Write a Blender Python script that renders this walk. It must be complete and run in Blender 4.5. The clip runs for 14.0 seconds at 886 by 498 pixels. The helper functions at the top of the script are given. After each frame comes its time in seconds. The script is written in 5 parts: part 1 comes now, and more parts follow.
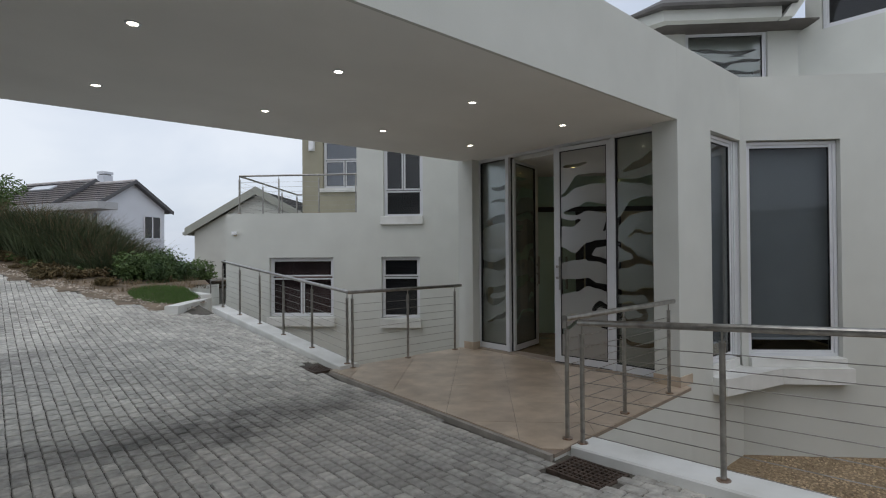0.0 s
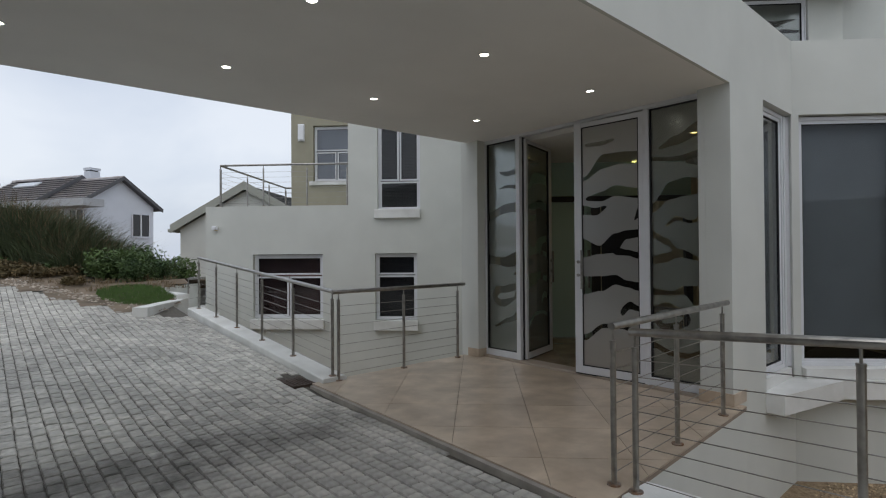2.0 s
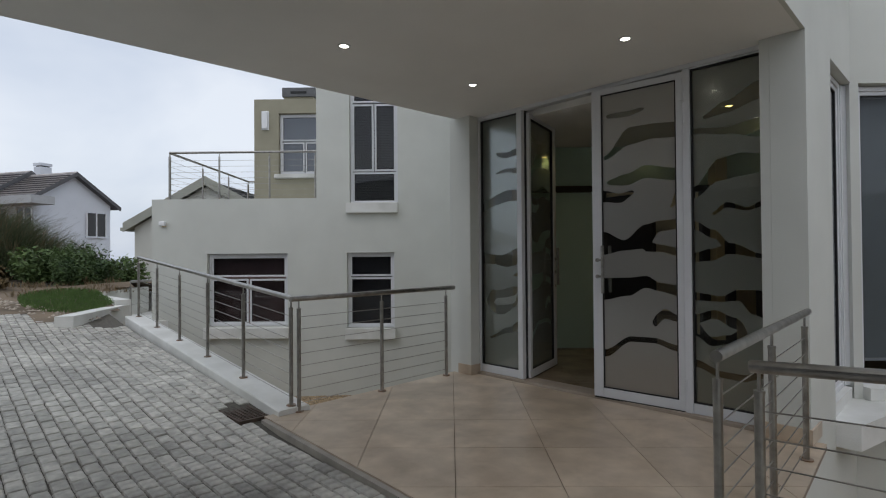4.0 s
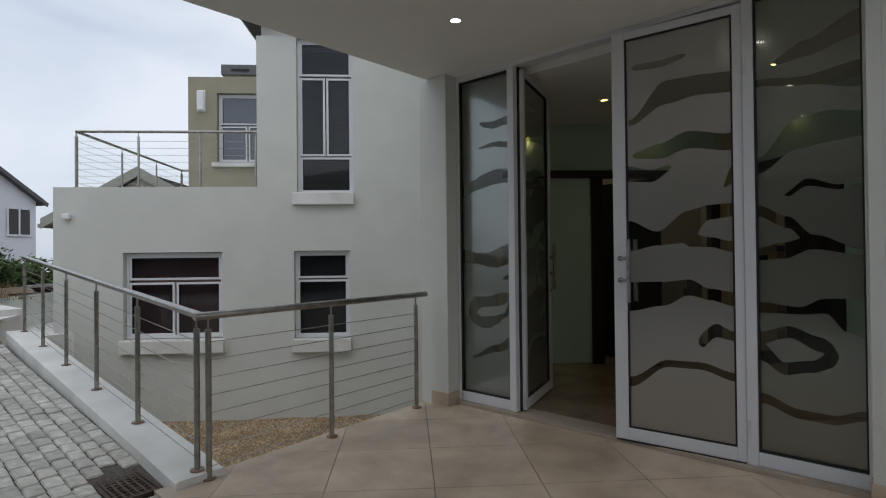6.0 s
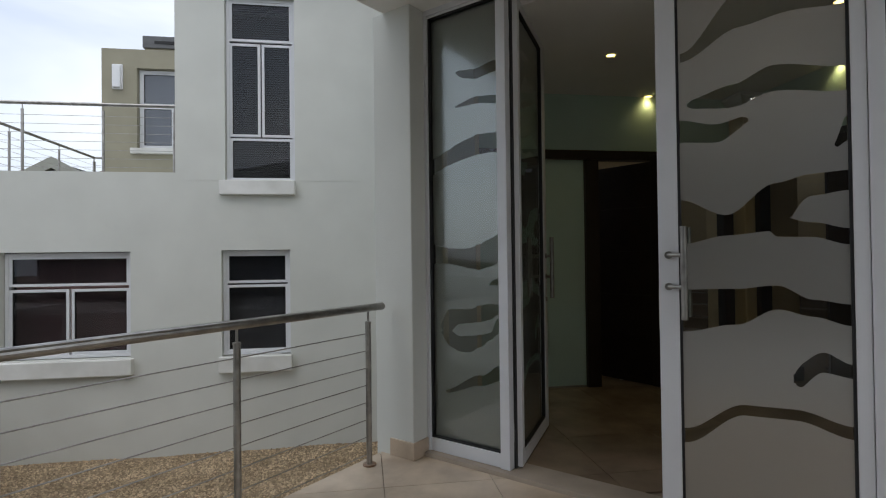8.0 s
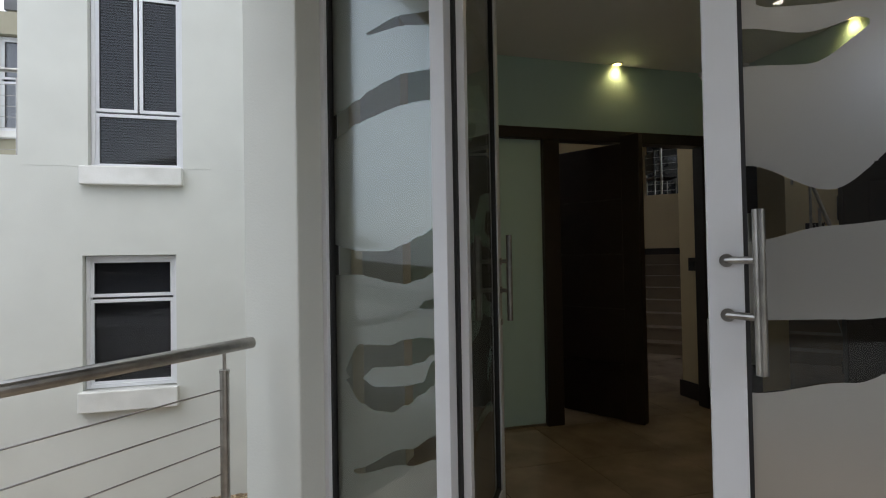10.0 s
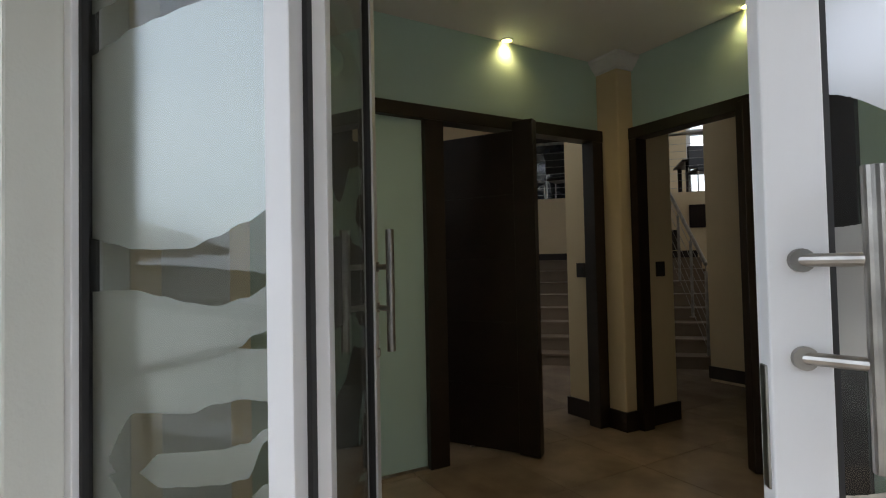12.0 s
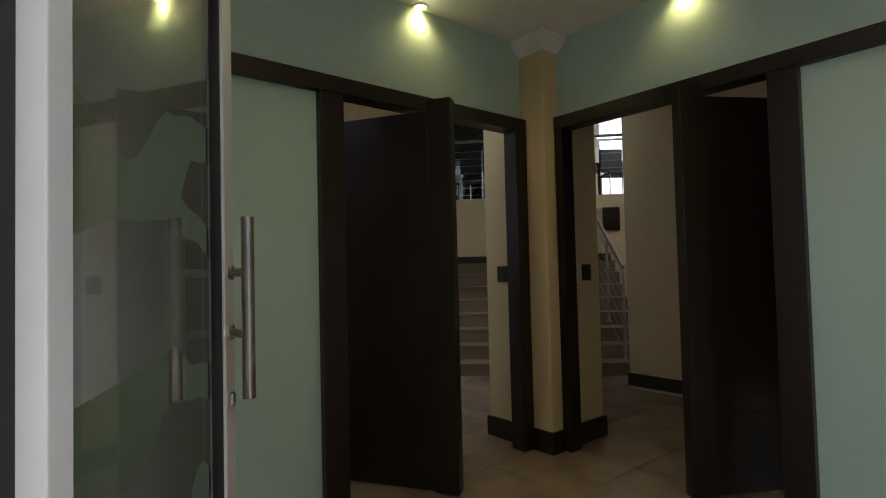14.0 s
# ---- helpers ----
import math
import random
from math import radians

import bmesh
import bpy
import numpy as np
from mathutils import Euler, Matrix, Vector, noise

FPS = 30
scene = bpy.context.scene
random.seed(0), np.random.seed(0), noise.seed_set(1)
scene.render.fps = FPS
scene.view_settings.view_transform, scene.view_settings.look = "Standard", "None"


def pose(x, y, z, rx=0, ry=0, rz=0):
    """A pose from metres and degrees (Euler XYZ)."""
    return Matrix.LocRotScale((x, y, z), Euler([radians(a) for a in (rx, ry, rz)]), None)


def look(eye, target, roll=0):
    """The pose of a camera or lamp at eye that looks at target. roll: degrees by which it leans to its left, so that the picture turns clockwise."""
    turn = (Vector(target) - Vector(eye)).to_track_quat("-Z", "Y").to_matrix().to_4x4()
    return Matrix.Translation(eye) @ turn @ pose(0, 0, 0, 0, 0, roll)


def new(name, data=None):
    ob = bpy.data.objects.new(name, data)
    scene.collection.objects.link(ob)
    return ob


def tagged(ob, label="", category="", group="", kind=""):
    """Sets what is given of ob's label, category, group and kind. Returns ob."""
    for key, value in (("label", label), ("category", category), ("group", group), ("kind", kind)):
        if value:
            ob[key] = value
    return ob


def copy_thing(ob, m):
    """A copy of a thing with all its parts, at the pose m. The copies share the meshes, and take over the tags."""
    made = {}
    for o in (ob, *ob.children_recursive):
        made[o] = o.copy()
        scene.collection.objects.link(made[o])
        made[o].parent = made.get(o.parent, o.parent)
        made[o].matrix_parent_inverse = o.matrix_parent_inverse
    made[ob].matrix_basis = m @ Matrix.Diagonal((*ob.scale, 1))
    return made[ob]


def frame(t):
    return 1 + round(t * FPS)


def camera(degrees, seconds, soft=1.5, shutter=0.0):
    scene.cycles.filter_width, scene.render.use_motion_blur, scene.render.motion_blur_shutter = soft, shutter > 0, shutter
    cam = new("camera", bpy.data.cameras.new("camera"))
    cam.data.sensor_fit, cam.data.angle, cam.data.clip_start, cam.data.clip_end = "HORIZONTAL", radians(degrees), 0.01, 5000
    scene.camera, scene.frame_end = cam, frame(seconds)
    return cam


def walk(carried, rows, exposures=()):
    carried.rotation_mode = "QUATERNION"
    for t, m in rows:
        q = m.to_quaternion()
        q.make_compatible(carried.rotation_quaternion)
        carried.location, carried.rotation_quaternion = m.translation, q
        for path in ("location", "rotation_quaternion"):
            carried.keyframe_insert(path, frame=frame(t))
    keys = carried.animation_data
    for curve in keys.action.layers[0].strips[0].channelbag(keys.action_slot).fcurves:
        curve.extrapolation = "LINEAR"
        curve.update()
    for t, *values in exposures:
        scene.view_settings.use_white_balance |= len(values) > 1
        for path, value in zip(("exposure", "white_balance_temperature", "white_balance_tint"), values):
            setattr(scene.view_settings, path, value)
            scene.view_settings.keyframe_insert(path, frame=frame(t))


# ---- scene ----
cam = camera(80.0, 14.0, soft=1.1)
PATH = [
    (0, (-0.139, -0.162, 1.511), (1.169, 1.35, 1.531), -0.4),
    (0.5, (0.032, 0.025, 1.496), (1.341, 1.537, 1.51), -0.5),
    (1, (0.188, 0.228, 1.462), (1.496, 1.741, 1.478), -0.5),
    (1.5, (0.308, 0.442, 1.455), (1.621, 1.951, 1.472), -0.5),
    (2, (0.497, 0.675, 1.434), (1.816, 2.178, 1.453), -0.4),
    (2.5, (0.659, 0.902, 1.414), (1.981, 2.402, 1.434), -0.4),
    (5, (1.623, 2.235, 1.381), (3.068, 3.618, 1.401), -0.6),
    (5.5, (1.84, 2.484, 1.378), (3.305, 3.846, 1.394), -0.7),
    (6, (2.072, 2.741, 1.376), (3.577, 4.059, 1.395), -0.6),
    (6.5, (2.336, 2.971, 1.388), (3.866, 4.259, 1.405), -0.7),
    (7, (2.568, 3.206, 1.367), (4.117, 4.471, 1.384), -0.7),
    (9.5, (3.794, 4.135, 1.332), (5.507, 5.167, 1.37), -0.9),
    (10, (4.075, 4.25, 1.348), (5.814, 5.236, 1.386), -1.0),
    (10.5, (4.294, 4.368, 1.346), (6.08, 5.265, 1.39), -1.0),
    (11, (4.482, 4.48, 1.339), (6.344, 5.207, 1.388), -1.0),
    (11.5, (4.677, 4.559, 1.345), (6.58, 5.17, 1.398), -1.1),
    (12, (4.824, 4.623, 1.336), (6.756, 5.139, 1.393), -1.2),
    (12.5, (4.94, 4.693, 1.35), (6.901, 5.085, 1.41), -1.3),
    (13, (5.076, 4.745, 1.345), (7.056, 5.017, 1.408), -1.4),
    (13.5, (5.256, 4.726, 1.341), (7.242, 4.945, 1.405), -1.4),
    (14, (5.399, 4.705, 1.334), (7.388, 4.899, 1.398), -1.4),
]
walk(cam, [(t, look(eye, target, roll)) for t, eye, target, roll in PATH],
     [(0, 0.0), (5.0, 0.0), (7.0, 0.1), (9.5, 0.85), (10.5, 1.15), (11.5, 1.5), (12.5, 1.98), (13.5, 1.98), (14, 2.18)])

# ---- light ----
world = bpy.data.worlds.new("world")
scene.world = world
world.use_nodes = True
wn = world.node_tree.nodes
wl = world.node_tree.links
sky = wn.new("ShaderNodeTexSky")
sky.sky_type = 'NISHITA'
sky.sun_disc = False
sky.sun_elevation = radians(50)
sky.sun_rotation = radians(200)
sky.dust_density = 4.0
mixw = wn.new("ShaderNodeMixRGB")
mixw.inputs[0].default_value = 0.8
wtc = wn.new("ShaderNodeTexCoord")
wmap = wn.new("ShaderNodeMapping")
wmap.inputs["Scale"].default_value = (1.0, 1.0, 2.6)
wno = wn.new("ShaderNodeTexNoise")
wno.inputs["Scale"].default_value = 1.7
wno.inputs["Detail"].default_value = 5
wno.inputs["Distortion"].default_value = 0.4
wl.new(wtc.outputs["Generated"], wmap.inputs["Vector"])
wl.new(wmap.outputs[0], wno.inputs["Vector"])
wra = wn.new("ShaderNodeValToRGB")
wra.color_ramp.elements[0].position, wra.color_ramp.elements[0].color = 0.36, (4.9, 5.6, 6.85, 1)
wra.color_ramp.elements[1].position, wra.color_ramp.elements[1].color = 0.66, (7.7, 8.1, 8.75, 1)
wl.new(wno.outputs["Fac"], wra.inputs[0])
wl.new(wra.outputs[0], mixw.inputs[2])
wl.new(sky.outputs[0], mixw.inputs[1])
wl.new(mixw.outputs[0], wn["Background"].inputs[0])
wn["Background"].inputs[1].default_value = 0.12
sun = bpy.data.lights.new("sun", 'SUN')
sun.energy, sun.angle, sun.color = 0.5, radians(40), (1, 0.98, 0.95)
so = new("sun", sun)
so.matrix_world = look((-9, 3, 13), (0, 0, 0))


# ---- materials ----
def mat(name, colour, rough=0.6, metal=0.0, var=0.12, scale=6.0, bump=0.0, bscale=60.0, c2=None, trans=0.0, emit=0.0, rnd=0.0, stain=None, spots=()):
    m = bpy.data.materials.new(name)
    m.use_nodes = True
    nt = m.node_tree
    b = nt.nodes["Principled BSDF"]
    b.inputs["Roughness"].default_value = rough
    b.inputs["Metallic"].default_value = metal
    tc = nt.nodes.new("ShaderNodeTexCoord")
    n1 = nt.nodes.new("ShaderNodeTexNoise")
    n1.inputs["Scale"].default_value = scale
    n1.inputs["Detail"].default_value = 6
    nt.links.new(tc.outputs["Object"], n1.inputs["Vector"])
    ramp = nt.nodes.new("ShaderNodeValToRGB")
    lo = c2 if c2 else tuple(c * (1 - var) for c in colour)
    hi = colour if c2 else tuple(min(1, c * (1 + var)) for c in colour)
    ramp.color_ramp.elements[0].position = 0.3
    ramp.color_ramp.elements[1].position = 0.7
    ramp.color_ramp.elements[0].color = (*lo, 1)
    ramp.color_ramp.elements[1].color = (*hi, 1)
    nt.links.new(n1.outputs["Fac"], ramp.inputs[0])
    col = ramp.outputs[0]
    if rnd:
        oi = nt.nodes.new("ShaderNodeObjectInfo")
        ge = nt.nodes.new("ShaderNodeNewGeometry")
        add = nt.nodes.new("ShaderNodeMath")
        add.operation = 'ADD'
        nt.links.new(oi.outputs["Random"], add.inputs[0])
        nt.links.new(ge.outputs["Random Per Island"], add.inputs[1])
        fr = nt.nodes.new("ShaderNodeMath")
        fr.operation = 'FRACT'
        nt.links.new(add.outputs[0], fr.inputs[0])
        mr = nt.nodes.new("ShaderNodeMapRange")
        mr.inputs["To Min"].default_value = 1 - rnd
        mr.inputs["To Max"].default_value = 1 + rnd
        nt.links.new(fr.outputs[0], mr.inputs["Value"])
        mx = nt.nodes.new("ShaderNodeVectorMath")
        mx.operation = 'SCALE'
        nt.links.new(col, mx.inputs[0])
        nt.links.new(mr.outputs[0], mx.inputs["Scale"])
        col = mx.outputs[0]
    if stain:
        share, size = stain
        geo = nt.nodes.new("ShaderNodeNewGeometry")
        big = nt.nodes.new("ShaderNodeTexNoise")
        big.inputs["Scale"].default_value = size
        big.inputs["Detail"].default_value = 8
        big.inputs["Roughness"].default_value = 0.65
        big.inputs["Distortion"].default_value = 0.6
        nt.links.new(geo.outputs["Position"], big.inputs["Vector"])
        sr = nt.nodes.new("ShaderNodeMapRange")
        sr.inputs["From Min"].default_value = 0.42
        sr.inputs["From Max"].default_value = 0.60
        sr.inputs["To Min"].default_value = share
        sr.inputs["To Max"].default_value = 1.0
        nt.links.new(big.outputs["Fac"], sr.inputs["Value"])
        ms = nt.nodes.new("ShaderNodeVectorMath")
        ms.operation = 'SCALE'
        nt.links.new(col, ms.inputs[0])
        nt.links.new(sr.outputs[0], ms.inputs["Scale"])
        col = ms.outputs[0]
    # Darker noise-edged ovals at fixed plan positions; share scales the colour.
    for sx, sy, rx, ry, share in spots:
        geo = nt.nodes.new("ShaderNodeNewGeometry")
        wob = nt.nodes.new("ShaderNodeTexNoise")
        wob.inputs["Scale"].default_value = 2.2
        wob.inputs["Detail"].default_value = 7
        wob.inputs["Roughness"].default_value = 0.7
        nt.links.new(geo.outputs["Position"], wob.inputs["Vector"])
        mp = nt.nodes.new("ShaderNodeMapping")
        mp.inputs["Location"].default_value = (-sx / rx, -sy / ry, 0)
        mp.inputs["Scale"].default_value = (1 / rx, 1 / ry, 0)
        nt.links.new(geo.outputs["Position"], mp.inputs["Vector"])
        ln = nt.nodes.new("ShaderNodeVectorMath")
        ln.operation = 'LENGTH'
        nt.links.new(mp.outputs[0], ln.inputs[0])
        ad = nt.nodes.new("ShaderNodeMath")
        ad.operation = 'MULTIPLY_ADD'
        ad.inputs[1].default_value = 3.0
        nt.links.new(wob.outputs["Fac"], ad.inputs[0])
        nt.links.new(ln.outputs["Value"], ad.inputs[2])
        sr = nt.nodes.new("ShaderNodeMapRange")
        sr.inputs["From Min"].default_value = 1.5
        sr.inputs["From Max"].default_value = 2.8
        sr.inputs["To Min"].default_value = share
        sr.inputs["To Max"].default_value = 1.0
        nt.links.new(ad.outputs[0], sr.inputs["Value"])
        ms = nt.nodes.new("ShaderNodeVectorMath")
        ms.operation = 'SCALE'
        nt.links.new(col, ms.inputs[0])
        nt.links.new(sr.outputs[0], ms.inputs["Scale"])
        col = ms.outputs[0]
    nt.links.new(col, b.inputs["Base Color"])
    if bump:
        n2 = nt.nodes.new("ShaderNodeTexNoise")
        n2.inputs["Scale"].default_value = bscale
        n2.inputs["Detail"].default_value = 5
        nt.links.new(tc.outputs["Object"], n2.inputs["Vector"])
        bp = nt.nodes.new("ShaderNodeBump")
        bp.inputs["Strength"].default_value = bump
        bp.inputs["Distance"].default_value = 0.01
        nt.links.new(n2.outputs["Fac"], bp.inputs["Height"])
        nt.links.new(bp.outputs[0], b.inputs["Normal"])
    if trans:
        b.inputs["Transmission Weight"].default_value = trans
    if emit:
        b.inputs["Emission Color"].default_value = (*colour, 1)
        b.inputs["Emission Strength"].default_value = emit
    return m


PLASTER = mat("plaster", (0.60, 0.61, 0.565), 0.85, var=0.04, scale=1.6, bump=0.15, bscale=90)
SOFFIT = mat("soffit_paint", (0.82, 0.81, 0.775), 0.9, var=0.04, scale=1.0, bump=0.05, bscale=40)
TAN = mat("tan_plaster", (0.33, 0.31, 0.23), 0.85, var=0.07, scale=2, bump=0.15, bscale=90)
CREAM = mat("cream_paint", (0.62, 0.50, 0.31), 0.7, var=0.04, scale=2)
WHITE = mat("white_paint", (0.78, 0.79, 0.80), 0.6, var=0.04, scale=3)
ALU = mat("white_aluminium", (0.67, 0.68, 0.695), 0.35, var=0.03, scale=5)
STEEL = mat("brushed_steel", (0.36, 0.345, 0.32), 0.30, 1.0, var=0.25, scale=14, bump=0.05, bscale=120)
RUSTY = mat("rust_stained_steel", (0.36, 0.33, 0.30), 0.45, 0.7, c2=(0.27, 0.13, 0.05), scale=22, bump=0.2, bscale=120)
GASKET = mat("black_rubber", (0.015, 0.015, 0.016), 0.6)
DARKGLASS = mat("dark_window_glass", (0.012, 0.013, 0.016), 0.06, var=0.1)
DARKWOOD = mat("dark_stained_wood", (0.012, 0.0055, 0.0042), 0.38, var=0.35, scale=9, bump=0.1)
TILE = mat("beige_floor_tile", (0.64, 0.525, 0.40), 0.28, c2=(0.44, 0.345, 0.25), scale=3.6, bump=0.03, bscale=20, rnd=0.06, stain=(0.82, 1.5))
# Darker copy of the porch tile; the hall's shade is in its colour.
TILE_SHADED = mat("shaded_floor_tile", (0.36, 0.275, 0.20), 0.22, c2=(0.24, 0.18, 0.13), scale=3.2, bump=0.03, bscale=20, rnd=0.06, stain=(0.85, 1.5))
GROUT = mat("grout", (0.27, 0.215, 0.165), 0.9)
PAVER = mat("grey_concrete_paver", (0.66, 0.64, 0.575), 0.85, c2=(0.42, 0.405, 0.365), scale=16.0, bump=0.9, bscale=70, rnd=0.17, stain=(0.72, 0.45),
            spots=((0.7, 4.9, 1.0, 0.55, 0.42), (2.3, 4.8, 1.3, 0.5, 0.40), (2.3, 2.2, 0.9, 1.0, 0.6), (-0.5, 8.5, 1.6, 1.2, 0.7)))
JOINT = mat("sandy_joint", (0.095, 0.086, 0.07), 0.95, var=0.3, scale=30)
GRAVEL = mat("gravel", (0.36, 0.27, 0.17), 0.9, c2=(0.2, 0.14, 0.08), scale=30, bump=1.0, bscale=60)
SOIL = mat("dry_soil", (0.23, 0.175, 0.12), 0.95, c2=(0.10, 0.075, 0.048), scale=1.6, bump=0.8, bscale=20)
GRASS = mat("grass", (0.115, 0.20, 0.05), 0.9, c2=(0.065, 0.12, 0.03), scale=8, bump=0.8, bscale=60)
ROOF = mat("slate_roof", (0.10, 0.095, 0.09), 0.7, var=0.25, scale=4, rnd=0.15)
LAMP = mat("lamp_glow", (1.0, 0.93, 0.78), 0.5, emit=9.0)
WARMLAMP = mat("warm_lamp_glow", (1.0, 0.72, 0.22), 0.5, emit=5.0)


# ---- building helpers ----
def link(name, bm, material, smooth=False):
    me = bpy.data.meshes.new(name)
    bm.to_mesh(me)
    bm.free()
    me.materials.append(material)
    if smooth:
        for p in me.polygons:
            p.use_smooth = True
    return new(name, me)


def part(name, bm, material, parent, label="", smooth=False):
    ob = link(name, bm, material, smooth)
    ob.parent = parent
    if label:
        ob["label"] = label
    return ob


def thing(name, m, label, category, group="", kind=""):
    ob = new(name)
    ob.empty_display_size = 0.1
    ob.matrix_world = m
    return tagged(ob, label, category, group, kind)


def box(x0, x1, y0, y1, z0, z1, bevel=0.0, bm=None, m=None):
    out = bm or bmesh.new()
    t = bmesh.new()
    bmesh.ops.create_cube(t, size=1, matrix=Matrix.Translation(((x0 + x1) / 2, (y0 + y1) / 2, (z0 + z1) / 2)) @ Matrix.Diagonal((abs(x1 - x0), abs(y1 - y0), abs(z1 - z0), 1)))
    if bevel:
        bmesh.ops.bevel(t, geom=t.edges[:], offset=bevel, segments=2, affect='EDGES', profile=0.5)
    if m:
        t.transform(m)
    me = bpy.data.meshes.new("tmp")
    t.to_mesh(me)
    t.free()
    out.from_mesh(me)
    bpy.data.meshes.remove(me)
    return out


def prism(pts, z0, z1, bm=None):
    """An upright block on a plan outline, counter-clockwise."""
    bm = bm or bmesh.new()
    a = [bm.verts.new((x, y, z0)) for x, y in pts]
    b = [bm.verts.new((x, y, z1)) for x, y in pts]
    n = len(pts)
    bm.faces.new(b)
    bm.faces.new(a[::-1])
    for i in range(n):
        bm.faces.new((a[i], a[(i + 1) % n], b[(i + 1) % n], b[i]))
    return bm


def tube(p, q, r, bm=None, seg=12):
    bm = bm or bmesh.new()
    p, q = Vector(p), Vector(q)
    d = q - p
    m = Matrix.Translation((p + q) / 2) @ d.to_track_quat("Z", "Y").to_matrix().to_4x4()
    bmesh.ops.create_cone(bm, cap_ends=True, segments=seg, radius1=r, radius2=r, depth=d.length, matrix=m)
    return bm


def holed_wall(u0, u1, z0, z1, w0, w1, holes):
    """Wall blocks around openings (ua, ub, za, zb), in local u (x), w (y), z."""
    bm = bmesh.new()
    us = sorted({u0, u1, *[h[0] for h in holes], *[h[1] for h in holes]})
    zs = sorted({z0, z1, *[h[2] for h in holes], *[h[3] for h in holes]})
    def solid(i, j):
        if not (0 <= i < len(us) - 1 and 0 <= j < len(zs) - 1):
            return False
        cu, cz = (us[i] + us[i + 1]) / 2, (zs[j] + zs[j + 1]) / 2
        return not any(a < cu < b and c < cz < d for a, b, c, d in holes)
    for i in range(len(us) - 1):
        for j in range(len(zs) - 1):
            if not solid(i, j):
                continue
            a, b, c, d = us[i], us[i + 1], zs[j], zs[j + 1]
            quads = [((a, w0, c), (b, w0, c), (b, w0, d), (a, w0, d)), ((b, w1, c), (a, w1, c), (a, w1, d), (b, w1, d))]
            if not solid(i - 1, j):
                quads.append(((a, w1, c), (a, w0, c), (a, w0, d), (a, w1, d)))
            if not solid(i + 1, j):
                quads.append(((b, w0, c), (b, w1, c), (b, w1, d), (b, w0, d)))
            if not solid(i, j - 1):
                quads.append(((a, w1, c), (b, w1, c), (b, w0, c), (a, w0, c)))
            if not solid(i, j + 1):
                quads.append(((a, w0, d), (b, w0, d), (b, w1, d), (a, w1, d)))
            for q in quads:
                bm.faces.new([bm.verts.new(v) for v in q])
    bmesh.ops.remove_doubles(bm, verts=bm.verts[:], dist=0.0005)
    return bm


R45 = pose(0, 0, 0, 0, 0, -45)      # local x runs along the diagonal fronts, local y away from the porch
I4 = Matrix.Identity(4)


def structure(name, bm, material, label, category, m=I4):
    ob = link(name, bm, material)
    ob.matrix_world = m
    return tagged(ob, label, category, kind="structure")


def mirrored(bm, axis=4.34):
    """Reflects a part across the middle line of the hall, at y = axis."""
    bm.transform(Matrix.Translation((0, 2 * axis, 0)) @ Matrix.Diagonal((1, -1, 1, 1)))
    bmesh.ops.reverse_faces(bm, faces=bm.faces[:])
    return bm


def gloss_share(nt, ior):
    """Share of light mirrored at a thin pane, growing towards grazing angles."""
    f0 = ((ior - 1) / (ior + 1)) ** 2
    lw = nt.nodes.new("ShaderNodeLayerWeight")
    lw.inputs["Blend"].default_value = 0.5
    pw = nt.nodes.new("ShaderNodeMath")
    pw.operation = 'POWER'
    pw.inputs[1].default_value = 4.0
    nt.links.new(lw.outputs["Facing"], pw.inputs[0])
    mr = nt.nodes.new("ShaderNodeMapRange")
    mr.inputs["To Min"].default_value = f0
    mr.inputs["To Max"].default_value = 0.9
    nt.links.new(pw.outputs[0], mr.inputs["Value"])
    return mr.outputs[0]


def glass_mat(name, tint, gloss=1.45):
    m = bpy.data.materials.new(name)
    m.use_nodes = True
    nt = m.node_tree
    nt.nodes.remove(nt.nodes["Principled BSDF"])
    out = nt.nodes["Material Output"]
    tr = nt.nodes.new("ShaderNodeBsdfTransparent")
    tr.inputs[0].default_value = (*tint, 1)
    gl = nt.nodes.new("ShaderNodeBsdfGlossy")
    gl.inputs["Roughness"].default_value = 0.015
    mx = nt.nodes.new("ShaderNodeMixShader")
    nt.links.new(gloss_share(nt, gloss), mx.inputs[0])
    nt.links.new(tr.outputs[0], mx.inputs[1])
    nt.links.new(gl.outputs[0], mx.inputs[2])
    nt.links.new(mx.outputs[0], out.inputs[0])
    return m


def frost_mat(name, colour, through_share, ior=1.5, rough=0.34):
    """Sandblasted film: part of the light is scattered back, part passes diffusely."""
    m = bpy.data.materials.new(name)
    m.use_nodes = True
    nt = m.node_tree
    nt.nodes.remove(nt.nodes["Principled BSDF"])
    out = nt.nodes["Material Output"]
    df = nt.nodes.new("ShaderNodeBsdfDiffuse")
    df.inputs[0].default_value = (*colour, 1)
    tl = nt.nodes.new("ShaderNodeBsdfTranslucent")
    tl.inputs[0].default_value = (*colour, 1)
    mx = nt.nodes.new("ShaderNodeMixShader")
    mx.inputs[0].default_value = through_share
    nt.links.new(df.outputs[0], mx.inputs[1])
    nt.links.new(tl.outputs[0], mx.inputs[2])
    gl = nt.nodes.new("ShaderNodeBsdfGlossy")
    gl.inputs["Roughness"].default_value = rough
    m2 = nt.nodes.new("ShaderNodeMixShader")
    nt.links.new(gloss_share(nt, ior), m2.inputs[0])
    nt.links.new(mx.outputs[0], m2.inputs[1])
    nt.links.new(gl.outputs[0], m2.inputs[2])
    nt.links.new(m2.outputs[0], out.inputs[0])
    return m


